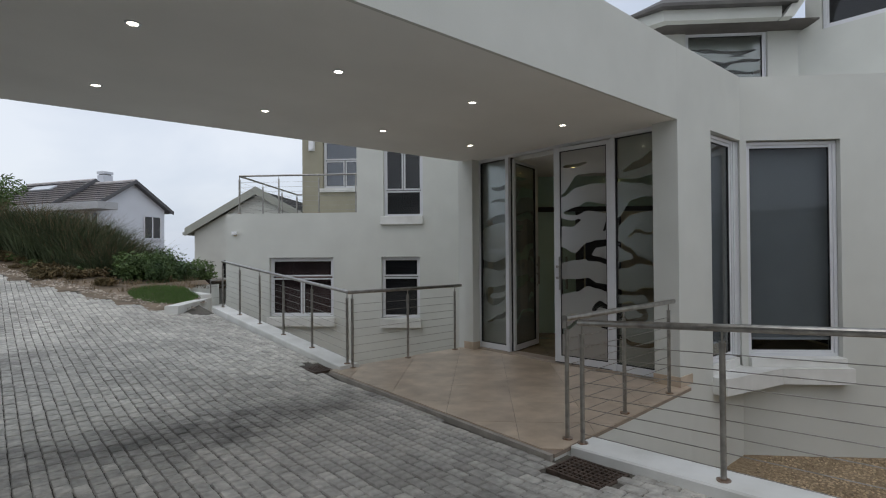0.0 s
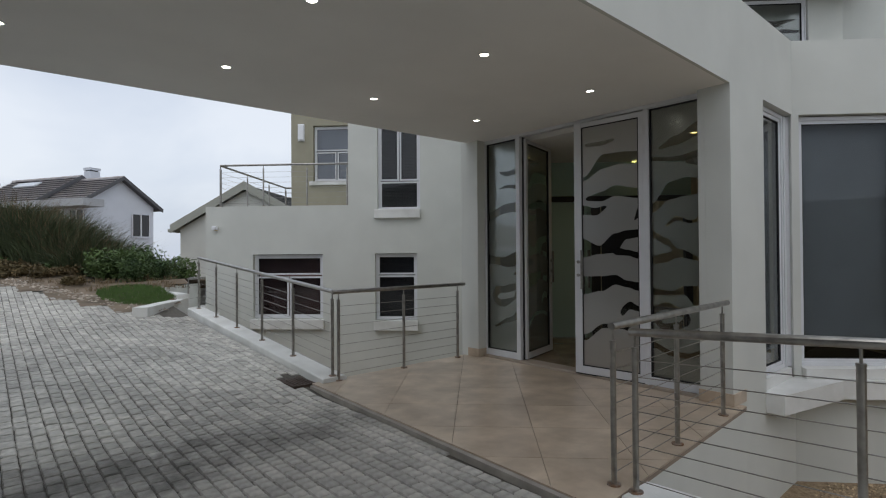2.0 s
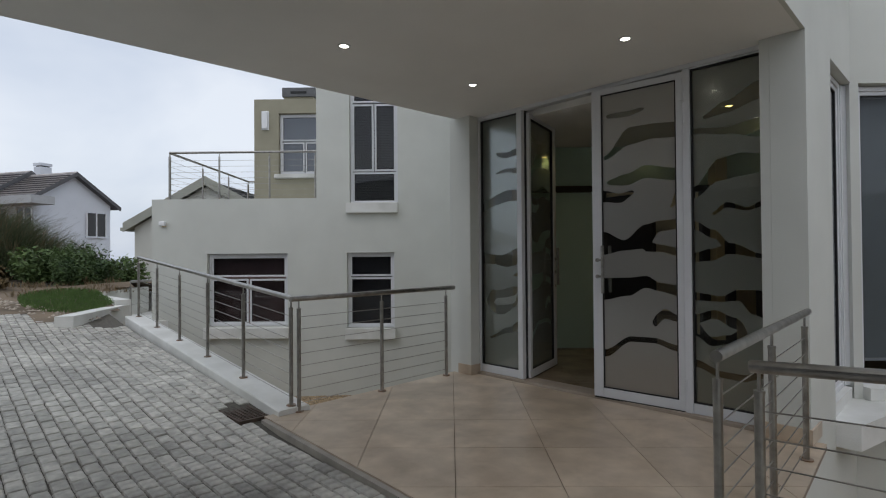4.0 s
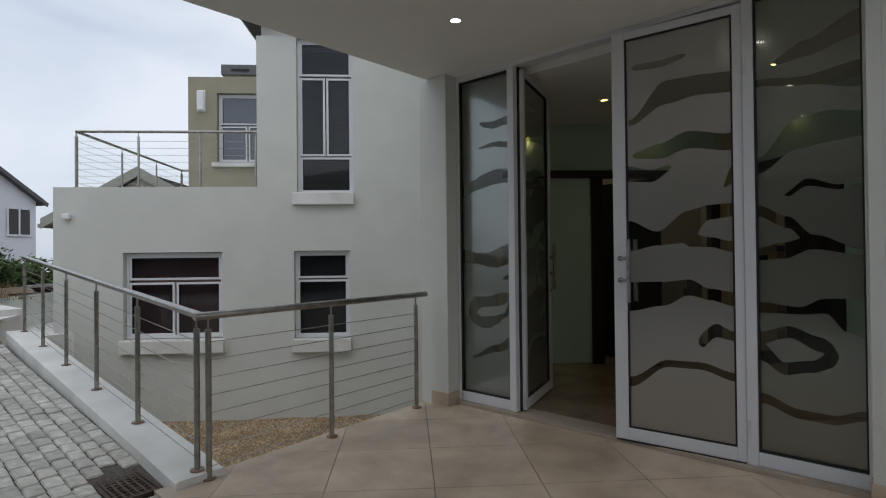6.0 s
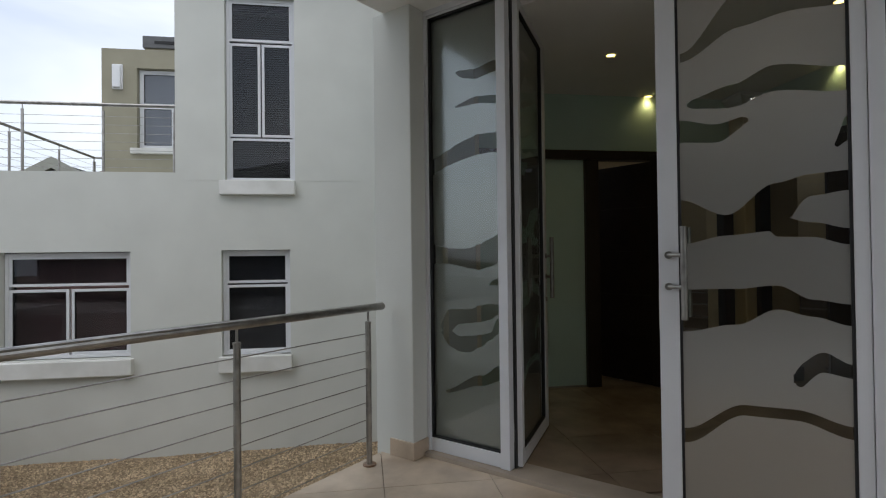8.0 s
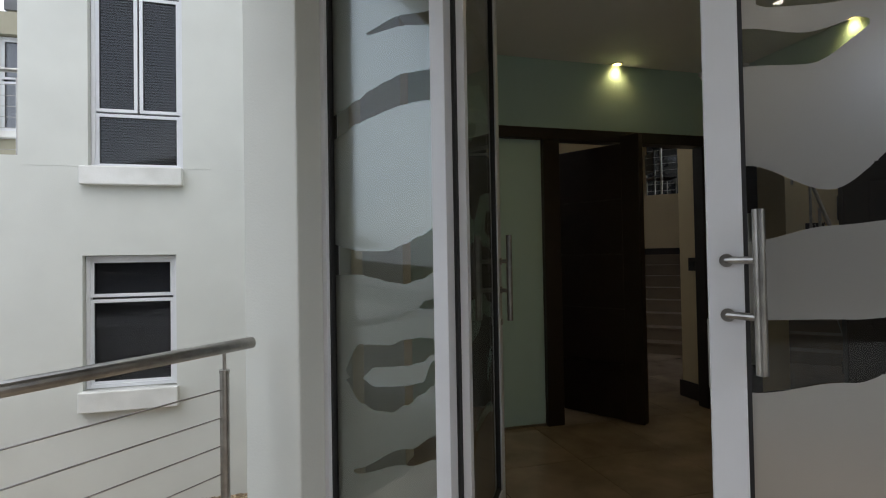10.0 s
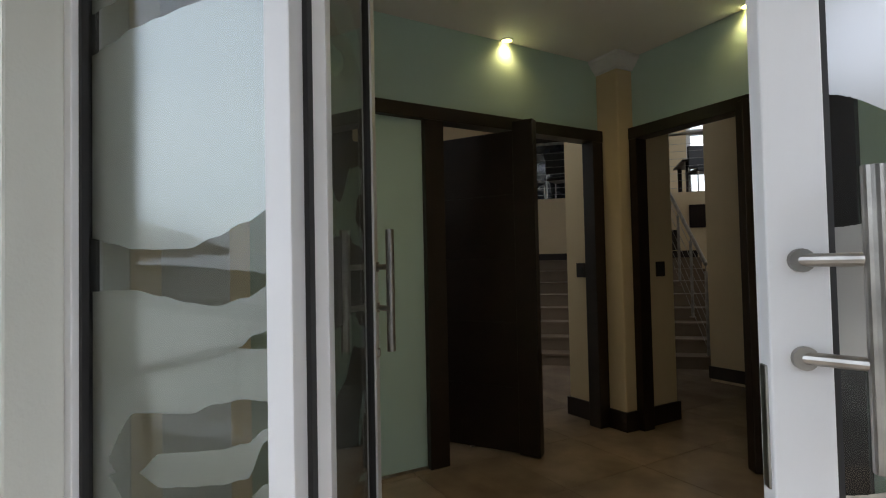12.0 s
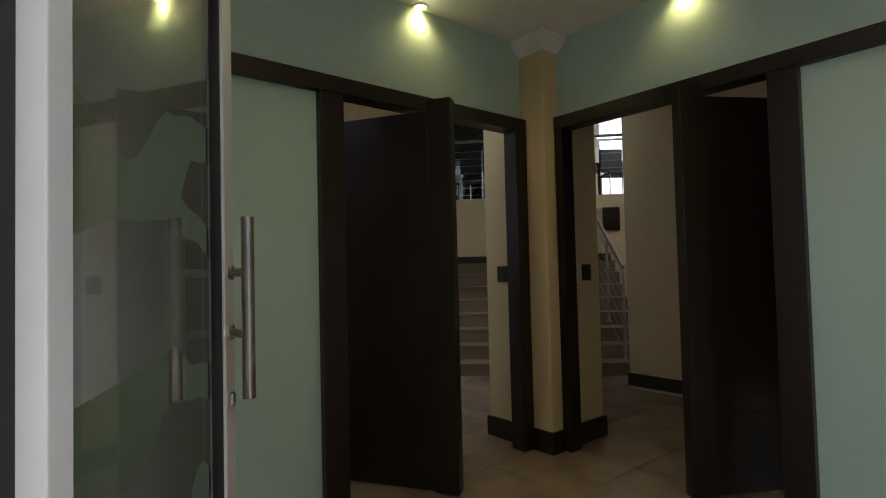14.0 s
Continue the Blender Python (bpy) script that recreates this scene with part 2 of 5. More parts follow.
CLEAR = glass_mat("clear_glass", (0.86, 0.88, 0.87))
TINTED = glass_mat("tinted_glass", (0.56, 0.57, 0.59), 1.5)
BAYGLASS = glass_mat("bay_glass", (0.72, 0.74, 0.75), 1.35)
FILM = frost_mat("sandblasted_film", (0.62, 0.61, 0.575), 0.75, 4.0, 0.22)
GREENFROST = frost_mat("green_frosted_glass", (0.58, 0.75, 0.68), 0.20)
BLIND = mat("dark_blind", (0.20, 0.195, 0.20), 0.6, var=0.2)
BLINDRED = mat("brown_curtain", (0.38, 0.24, 0.22), 0.8, var=0.25, scale=3)
# Backing walls added behind windows; the dimness of unlit rooms is in this colour.
ROOMSHADE = mat("room_shade_backing", (0.12, 0.115, 0.11), 0.9, var=0.1)
COPING = mat("white_coping", (0.76, 0.76, 0.73), 0.85, c2=(0.60, 0.60, 0.56), scale=2.5, bump=0.2, bscale=60)
IRON = mat("rusty_cast_iron", (0.09, 0.065, 0.05), 0.75, 0.4, var=0.4, scale=12, bump=0.4)
LEAF = mat("green_leaf", (0.10, 0.155, 0.05), 0.7, c2=(0.045, 0.085, 0.03), scale=2.0, rnd=0.35)
REED = mat("olive_reed", (0.10, 0.13, 0.06), 0.8, c2=(0.05, 0.066, 0.032), scale=1.5, rnd=0.35)
DRYGRASS = mat("dry_grass", (0.24, 0.18, 0.10), 0.9, c2=(0.12, 0.085, 0.045), scale=2.0, rnd=0.35)
BARK = mat("brown_bark", (0.10, 0.07, 0.05), 0.9, var=0.3)
BLACK = mat("black_leather", (0.012, 0.012, 0.013), 0.4)
STONE = mat("gravel_stone", (0.50, 0.385, 0.25), 0.85, c2=(0.31, 0.23, 0.14), scale=3, rnd=0.5)
STAIRSTONE = mat("stair_tile", (0.19, 0.14, 0.095), 0.5, var=0.1, scale=3)
FARROOF = mat("concrete_roof_tile", (0.46, 0.435, 0.43), 0.85, var=0.2, scale=2, rnd=0.12)
FARWALL = mat("bluish_white_wall", (0.66, 0.69, 0.74), 0.85, var=0.03, scale=1)
GUTTER = mat("grey_green_gutter", (0.36, 0.37, 0.32), 0.7, var=0.06, scale=2)


# ---- ground ----
def drive_z(x, y):
    return -0.05 + 0.068 * max(0.0, y - 5.7) + 0.035 * max(0.0, min(y, 22) - 10.5) + 0.06 * max(0.0, 2.2 - y)


def sheet(x0, x1, y0, y1, nx, ny, height):
    bm = bmesh.new()
    g = [[bm.verts.new((x0 + (x1 - x0) * i / nx, y0 + (y1 - y0) * j / ny, 0)) for j in range(ny + 1)] for i in range(nx + 1)]
    for r in g:
        for v in r:
            v.co.z = height(v.co.x, v.co.y)
    for i in range(nx):
        for j in range(ny):
            bm.faces.new((g[i][j], g[i + 1][j], g[i + 1][j + 1], g[i][j + 1]))
    return bm


def edge_x(y):
    """Where the paving ends on the bank's side, as x for a given y."""
    return 3.3 if y < 11 else 3.3 - 3.3 * ((y - 11) / 7.8) ** 0.8


def wall_x(y):
    """Line of the zigzag retaining wall, as x for a given y."""
    if y < 12.9:
        return 2.68 + (y - 11.35) * 0.684
    return 3.74 if y < 14.4 else 3.74 + (y - 14.4) * 0.92


def bank_z(x, y):
    """Height of the planted bank above the end of the drive."""
    over = max(0.0, (x - edge_x(y)) * 0.75) if y < 18.8 else (y - 18.8) * 0.8 + max(0, x + 1) * 0.3
    rise = min(over, 7) * (0.08 + 0.27 / (1 + math.exp((x - 0.3) * 0.8)))
    rise -= 0.5 * max(0, min(1, (x - 1.8) / 1.6)) * max(0, min(1, (y - 14.8) / 1.5))
    rise -= 0.14 * max(0, min(y, 30) - 16) * max(0, min(1, (x - 2.4) / 2))
    if x > 1.5 and y < 16 and x > edge_x(y):
        return drive_z(x, y) + min(rise, 0.03 + 0.3 * max(0, y - 14.8)) + 0.02 * noise.noise((x * 0.7, y * 0.7, 1.0))
    return drive_z(x, min(y, 24)) + rise + 0.10 * noise.noise((x * 0.7, y * 0.7, 1.0)) * min(1, over)


structure("ground", sheet(-900, 900, -900, 900, 90, 90, lambda x, y: -2.2 - 0.02 * max(0, math.hypot(x, y) - 40)), SOIL, "dry sandy ground out to the horizon", "ground")
structure("road_front", sheet(-14, 3.3, -10, 2.2, 6, 6, lambda x, y: drive_z(x, y) - 0.015), JOINT, "sandy bedding under the rising paved drive", "drive")
structure("road", sheet(-14, 3.3, 2.2, 5.7, 6, 2, lambda x, y: -0.065), JOINT, "sandy bedding under the paved drive", "drive")
structure("road_slope", sheet(-14, 3.4, 5.7, 24, 16, 18, lambda x, y: drive_z(x, y) - 0.015), JOINT, "sandy bedding under the sloping paved drive", "drive")
b = sheet(-16, 9, 10.5, 40, 60, 70, bank_z)
kill = [f for f in b.faces if (lambda c: c.x < edge_x(c.y) - 0.25 and c.y < 19 + max(0, -c.x) * 0.15)(f.calc_center_median())]
bmesh.ops.delete(b, geom=kill, context='FACES')
kill = [f for f in b.faces if (lambda c: c.x + c.y > 17.2 and c.x - c.y > -10.4 and c.x > 3.4)(f.calc_center_median()) or (lambda c: c.y < 15.5 and c.x > wall_x(c.y) + 0.05)(f.calc_center_median())]
bmesh.ops.delete(b, geom=kill, context='FACES')
structure("bank", b, SOIL, "dry planted bank of brown soil", "bank")
structure("gravel_bed", sheet(3.5, 9.2, 5.9, 14.5, 20, 20, lambda x, y: -1.40 + 0.03 * noise.noise((x, y, 0))), GRAVEL, "tan gravel bed of the sunken court", "gravel")
structure("gravel_bed_front", sheet(3.5, 12, -8, 2.9, 20, 20, lambda x, y: -1.22 + 0.03 * noise.noise((x, y, 3))), GRAVEL, "tan gravel bed below the bay window", "gravel")

# ---- canopy and entrance walls ----
structure("ceiling", prism([(-4, 2.461), (5.74, 2.621), (5.74, 2.822), (6.05, 2.822), (6.05, 6.09), (-4, 6.50)], 3.014, 3.25), SOFFIT, "pale painted soffit of the entrance canopy", "ceiling")
structure("wall_parapet", prism([(-4, 6.498), (-4, 6.30), (6.05, 5.89), (6.05, 6.088)], 3.25, 3.88), PLASTER, "pale plastered parapet on the canopy", "wall")
structure("wall_canopy_fascia", prism([(-4, 2.461), (5.74, 2.621), (5.74, 2.82), (-4, 2.66)], 3.251, 3.879, bm=prism([(-4, 2.43), (5.74, 2.59), (5.74, 2.62), (-4, 2.46)], 3.012, 3.88)), PLASTER, "pale plastered fascia of the entrance canopy", "wall")
fa = holed_wall(5.741, 7.57, -1.5, 3.88, 2.59, 2.82, [(6.62, 7.57, -0.02, 3.02)])
structure("wall_fascia", fa, PLASTER, "pale plastered canopy fascia and pier round the bay window", "wall")
lc = box(5.70, 6.05, 5.87, 6.20, -1.5, 3.018, 0.008)
structure("column_court", lc, PLASTER, "pale plastered pier beside the frosted sidelight", "column")
structure("column_bay", box(5.742, 6.05, 2.821, 2.888, -1.5, 3.013), PLASTER, "pale plastered pier between door and bay window", "column")
structure("baseboard", box(5.688, 6.04, 5.858, 6.07, 0.0, 0.115, 0.004, bm=box(5.728, 6.04, 2.578, 2.898, 0, 0.115, 0.004)), TILE, "beige tile skirting round the entrance piers", "baseboard")

# plain unseen walls added behind the walk to cut light and darken reflections
structure("wall_shade_rear", box(-4.7, -4.4, -9, 9.5, -0.3, 4.6), mat("charcoal_blocker", (0.11, 0.11, 0.11), 0.7, var=0.25, scale=5, bump=0.2), "unseen charcoal wall added to darken the entrance and its glass", "wall")

# Added out of view: holds back light from the -y side.
structure("wall_shade_side", box(-4.4, 16, -6.3, -6.0, -1.6, 2.7), TAN, "unseen tan plastered wall added to cut light from the right side", "wall")

# ---- porch floor ----
PORCH = [(3.12, 2.33), (5.86, 2.52), (5.86, 6.16), (3.29, 6.09)]
structure("floor", prism(PORCH, -0.04, -0.012), GROUT, "grout bed of the porch floor", "floor")
structure("wall_porch_base", prism([(3.13, 2.335), (5.86, 2.525), (5.86, 6.155), (3.30, 6.085)], -1.5, -0.041), PLASTER, "pale plastered base wall of the porch", "wall")
structure("trim_porch_edge", prism([(3.075, 2.34), (3.119, 2.34), (3.289, 6.05), (3.245, 6.05)], -0.3, -0.012), mat("edge_concrete", (0.34, 0.31, 0.27), 0.85, var=0.2, scale=5, bump=0.3), "grey concrete edge strip of the porch", "trim")
structure("threshold", box(5.80, 6.02, 2.90, 5.868, -0.01, 0.028, 0.004), mat("sill_tile", (0.36, 0.30, 0.24), 0.6, var=0.1), "low tiled door threshold", "threshold")

# ---- court front ----
F = 12.62
structure("wall_court", holed_wall(-6.38, -3.04, -1.5, 2.56, F, F + 0.3, [(-5.26, -3.63, -0.02, 1.45)]), PLASTER, "pale plastered house front with a wide window", "wall", R45)
structure("wall_court_end", box(-6.38, -6.08, F + 0.3, 19, -1.5, 2.57), PLASTER, "pale plastered end wall of the house", "wall", R45)
structure("wall_tower", holed_wall(-3.04, 2.2, -1.5, 5.16, F, F + 0.3, [(-2.43, -1.48, -0.05, 1.455), (-2.37, -1.40, 2.45, 5.13)]), PLASTER, "pale plastered tower front with tall windows", "wall", R45)
structure("wall_tower_end", box(-3.04, -2.77, F + 0.3, 17.0, 2.45, 5.16), PLASTER, "pale plastered side of the tower", "wall", R45)
structure("roof_terrace", box(-6.08, -3.04, F + 0.3, 19, 2.3, 2.42), COPING, "flat roof terrace behind the parapet", "roof", R45)
structure("wall_tan", holed_wall(-5.78, -1.5, 2.42, 5.76, 16.6, 16.9, [(-5.1, -3.7, 3.67, 5.37)]), TAN, "tan plastered upper wall with a window", "wall", R45)
structure("wall_tan_end", box(-5.78, -5.48, 16.9, 20, 2.42, 5.76), TAN, "tan plastered side wall", "wall", R45)
structure("wall_inner_court", box(-6.0, 2.0, F + 0.75, F + 0.85, -1.5, 2.25, bm=box(-2.75, 2.0, F + 0.75, F + 0.85, 2.26, 5.3)), ROOMSHADE, "added dark backing wall for the room shade behind the blinds", "wall", R45)
structure("wall_inner_tan", box(-5.5, -3.0, 17.6, 17.7, 2.4, 5.7), ROOMSHADE, "added dark backing wall for the room shade behind the upper window", "wall", R45)
structure("roof_tan", box(-5.5, -2.9, 16.9, 20, 5.55, 5.7), COPING, "flat roof over the tan wall", "roof", R45)

# tower roof
def tower_roof():
    t = thing("tower_roof", R45, "dark tiled hip roof with white eaves over the tower", "roof")
    part("fascia", box(-3.32, 2.2, F - 0.22, F - 0.16, 5.46, 5.66, bm=box(-3.32, -3.26, F - 0.16, 17, 5.46, 5.66)), ALU, t)
    part("eave_board", box(-3.26, 2.2, F - 0.16, 17, 5.40, 5.46), DARKWOOD, t, "dark underside of the eaves")
    part("wall_band", box(-2.98, 2.2, F + 0.10, 17, 5.161, 5.40), COPING, t)
    bm = bmesh.new()
    v = [bm.verts.new(c) for c in ((-3.42, F - 0.32, 5.62), (2.2, F - 0.32, 5.62), (2.2, 15.2, 6.9), (-0.7, 15.2, 6.9), (-3.42, 18, 5.62))]
    bm.faces.new((v[0], v[1], v[2], v[3]))
    bm.faces.new((v[0], v[3], v[4]))
    bmesh.ops.solidify(bm, geom=bm.faces[:], thickness=0.06)
    part("roof_cover", bm, ROOF, t)


tower_roof()


# ---- windows ----
def pane_rect(t, a, b, c, d, y, glass, name="window_pane", parent=None, sash=True):
    """One sash: four frame rails and a glass pane, under window t."""
    w = 0.038
    if sash:
        fr = box(a, a + w, y - 0.02, y + 0.025, c, d, 0.003)
        box(b - w, b, y - 0.02, y + 0.025, c, d, 0.003, bm=fr)
        box(a + w, b - w, y - 0.02, y + 0.025, c, c + w, 0.003, bm=fr)
        box(a + w, b - w, y - 0.02, y + 0.025, d - w, d, 0.003, bm=fr)
        s = part("sash", fr, ALU, t)
        g = box(a + w, a + w + 0.008, y - 0.014, y + 0.014, c + w, d - w)
        box(b - w - 0.008, b - w, y - 0.014, y + 0.014, c + w, d - w, bm=g)
        box(a + w + 0.008, b - w - 0.008, y - 0.014, y + 0.014, c + w, c + w + 0.008, bm=g)
        box(a + w + 0.008, b - w - 0.008, y - 0.014, y + 0.014, d - w - 0.008, d - w, bm=g)
        part("gasket", g, GASKET, s, "black rubber gasket")
        p = part("pane", box(a + w, b - w, y - 0.003, y + 0.003, c + w, d - w), glass, s)
    else:
        p = part(name, box(a, b, y - 0.003, y + 0.003, c, d), glass, t)
    p.visible_shadow = False
    return p


def blind(m, a, b, c, d, y, material, label, tilt=35):
    t = thing("window_blind", m, label, "blind")
    bm0 = box(-(b - a) / 2, (b - a) / 2, -0.021, 0.021, -0.001, 0.001)
    me = bpy.data.meshes.new("slat")
    bm0.to_mesh(me)
    bm0.free()
    me.materials.append(material)
    z = c + 0.02
    while z < d - 0.03:
        s = new("slat", me)
        s.parent = t
        s.matrix_local = pose((a + b) / 2, y, z, tilt, 0, 0)
        z += 0.034
    part("headrail", box(a, b, y - 0.022, y + 0.022, d - 0.03, d), material, t)


def window(name, m, u0, u1, z0, z1, y, cells, label, sill=None, outer=0.045, glass=None):
    """cells: sashes (a, b, c, d) inside the opening."""
    t = thing(name, m, label, "window", kind="structure")
    fr = box(u0, u0 + outer, y - 0.035, y + 0.04, z0, z1, 0.004)
    box(u1 - outer, u1, y - 0.035, y + 0.04, z0, z1, 0.004, bm=fr)
    box(u0 + outer, u1 - outer, y - 0.035, y + 0.04, z0, z0 + outer, 0.004, bm=fr)
    box(u0 + outer, u1 - outer, y - 0.035, y + 0.04, z1 - outer, z1, 0.004, bm=fr)
    part("window_frame", fr, ALU, t)
    for c in cells:
        pane_rect(t, *c, y, glass or TINTED)
    if sill:
        a, b, c, d, depth = sill
        part("window_sill", box(a, b, y - depth, y + 0.0, c, d, 0.012), COPING, t)
    return t


WY = F + 0.12
window("window_1", R45, -5.25, -3.64, -0.01, 1.44, WY, [(-5.205, -3.685, 0.98, 1.395), (-5.205, -4.46, 0.035, 0.94), (-4.43, -3.685, 0.035, 0.94)],
       "white aluminium window with three dark panes and plaster sill", (-5.30, -3.59, -0.25, -0.028, 0.22))
window("window_2", R45, -2.425, -1.485, -0.045, 1.45, WY, [(-2.385, -1.525, 0.98, 1.41), (-2.385, -1.525, -0.01, 0.955)],
       "white aluminium window with two dark panes and plaster sill", (-2.455, -1.455, -0.275, -0.05, 0.22))
window("window_3", R45, -2.365, -1.405, 2.455, 5.125, WY, [(-2.325, -1.445, 4.50, 5.09), (-2.325, -1.895, 3.105, 4.47), (-1.875, -1.445, 3.105, 4.47), (-2.325, -1.445, 2.47, 3.085)],
       "tall white aluminium window with four dark panes", (-2.435, -1.395, 2.245, 2.452, 0.22), outer=0.04)
window("window_4", R45, -5.09, -3.71, 3.68, 5.36, 16.75, [(-5.045, -3.755, 4.62, 5.315), (-5.045, -4.42, 3.725, 4.58), (-4.38, -3.755, 3.725, 4.58)],
       "white aluminium window with three grey panes in the tan wall", (-5.2, -3.65, 3.55, 3.668, 0.25), glass=glass_mat("grey_glass", (0.7, 0.72, 0.75), 1.9))
blind(R45, -5.20, -3.69, 0.0, 1.40, WY + 0.13, BLINDRED, "dark brown slatted blind drawn behind the window", 70)
blind(R45, -2.39, -1.52, -0.02, 1.41, WY + 0.13, BLIND, "dark slatted blind drawn behind the window", 60)
blind(R45, -2.33, -1.44, 2.47, 5.10, WY + 0.13, BLIND, "dark slatted blind drawn behind the tall window", 40)
blind(R45, -5.04, -3.76, 3.7, 5.32, 16.9, mat("grey_blind", (0.4, 0.41, 0.43), 0.7), "pale grey slatted blind behind the upper window", 65)

# bay window: a side light and a front light that meet at a corner post
window("window_5", I4, 6.63, 7.49, 0.10, 3.01, 2.70, [(6.675, 7.445, 0.145, 2.965)], "tall white aluminium bay side window with dark glass", glass=BAYGLASS)
window("window_6", R45, 3.60, 4.80, 0.10, 3.01, 7.30, [(3.645, 4.755, 0.145, 2.965)], "tall white aluminium bay window with dark glass", glass=BAYGLASS)
structure("trim_bay_post", prism([(7.50, 2.66), (7.56, 2.66), (7.62, 2.62), (7.68, 2.68), (7.60, 2.78), (7.50, 2.78)], 0.1, 3.01), ALU, "white aluminium corner post of the bay window", "trim")
structure("wall_bay", holed_wall(3.514, 12, -1.5, 3.88, 7.19, 7.5, [(3.60, 4.81, -0.02, 3.02)]), PLASTER, "pale plastered wall with a tall bay window", "wall", R45)
structure("trim_bay_sill", prism([(6.60, 2.42), (7.77, 2.172), (8.407, 1.534), (8.598, 1.725), (7.604, 2.72), (6.60, 2.72)], -0.225, -0.0185), COPING, "thick white plaster sill round the bay window", "trim")
structure("trim_bay_reveal", box(3.60, 4.81, 7.1, 7.5, -0.016, 0.10), COPING, "plaster ledge inside the bay window", "trim", R45)
structure("trim_bay_reveal_side", box(6.62, 7.53, 2.61, 2.79, -0.018, 0.098), COPING, "plaster ledge inside the bay side window", "trim")
def roller_blind(m, a, b, y, label):
    t = thing("roller_blind", m, label, "blind", "bay window blinds")
    part("fabric", box(a, b, y - 0.004, y + 0.004, 0.33, 2.93), CHARCOAL, t)
    part("roller_tube", tube((a, y + 0.02, 2.95), (b, y + 0.02, 2.95), 0.025, seg=16), CHARCOAL, t)
    part("bottom_bar", box(a, b, y - 0.012, y + 0.012, 0.30, 0.33, 0.004), ALU, t, "pale aluminium bottom bar")


CHARCOAL = mat("charcoal_blind", (0.34, 0.355, 0.365), 0.8, var=0.06, scale=3, bump=0.05, bscale=200)
roller_blind(R45, 3.62, 4.79, 7.42, "charcoal roller blind drawn behind the bay window")
roller_blind(I4, 6.63, 7.60, 2.80, "charcoal roller blind drawn behind the bay side window")

# ---- upper storey over the entrance ----
def upper_storey():
    structure("wall_upper", holed_wall(2.5, 5.9, 3.0, 5.40, 9.3, 9.55, [(3.62, 5.0, 3.4, 5.37)]), PLASTER, "pale plastered upper wall with a decorated window", "wall", R45)
    window("window_7", R45, 3.63, 4.99, 3.41, 5.36, 9.37, [(3.65, 4.97, 3.43, 5.34)], "upper window with sandblasted wave pattern", outer=0.02, glass=CLEAR)
    side = R45 @ pose(5.25, 9.55, 0, 0, 0, -44.3)
    wr = holed_wall(0.47, 3.2, 3.4, 7.5, 0, 0.25, [(0.70, 1.95, 5.25, 6.9)])
    extruded_end = [(0.0, 0, 3.4), (0.469, 0, 3.4), (0.469, 0, 5.35), (0.0, 0, 5.08)]
    a = [wr.verts.new(p) for p in extruded_end]
    b = [wr.verts.new((p[0], 0.25, p[2])) for p in extruded_end]
    wr.faces.new(a)
    wr.faces.new(b[::-1])
    for i in range(4):
        wr.faces.new((a[i], b[i], b[(i + 1) % 4], a[(i + 1) % 4]))
    structure("wall_upper_right", wr, PLASTER, "pale plastered upper side wall with a window", "wall", side)
    window("window_9", side, 0.71, 1.94, 5.26, 6.89, 0.1, [(0.755, 1.895, 5.305, 6.845)], "white aluminium window in the upper side wall")
    structure("wall_upper_side_room", box(0.5, 3.0, 1.0, 1.1, 4.5, 7.4), ROOMSHADE, "added dark backing for the room shade behind the upper side window", "wall", side)
    t = thing("upper_roof", R45, "dark grey tiled roof with pale eave beam", "roof")
    part("eave_beam", prism([(2.70, 9.0), (3.05, 8.7), (4.92, 8.7), (4.92, 8.86), (3.15, 8.86), (2.85, 9.12)], 5.33, 5.51), PLASTER, t)
    part("soffit_board", prism([(2.9, 9.15), (3.2, 8.862), (5.6, 8.862), (5.6, 11.5), (2.9, 11.5)], 5.345, 5.37), mat("eave_board", (0.10, 0.09, 0.08), 0.7), t, "dark boarded underside of the eaves")
    bm = bmesh.new()
    for c in ((2.58, 9.0, 5.515), (2.99, 8.56, 5.515), (5.1, 8.56, 5.515), (5.6, 11.5, 5.515), (2.58, 11.5, 5.515), (3.5, 9.6, 6.18), (5.6, 9.6, 6.18), (5.6, 11.5, 6.18), (3.5, 11.5, 6.18),
              (2.58, 9.0, 5.57), (2.99, 8.56, 5.57), (5.1, 8.56, 5.57)):
        bm.verts.new(c)
    bmesh.ops.convex_hull(bm, input=bm.verts[:])
    part("roof_cover", bm, ROOF, t)
    rk = bmesh.new()
    c = [(4.90, 5.30), (5.06, 5.30), (5.82, 6.43), (5.64, 6.43)]
    a = [rk.verts.new((u, 8.62, z)) for u, z in c]
    b = [rk.verts.new((u, 8.78, z)) for u, z in c]
    rk.faces.new(a)
    rk.faces.new(b[::-1])
    for i in range(4):
        rk.faces.new((a[i], b[i], b[(i + 1) % 4], a[(i + 1) % 4]))
    bmesh.ops.recalc_face_normals(rk, faces=rk.faces[:])
    part("barge_board", rk, PLASTER, t, "pale raking barge board")


upper_storey()


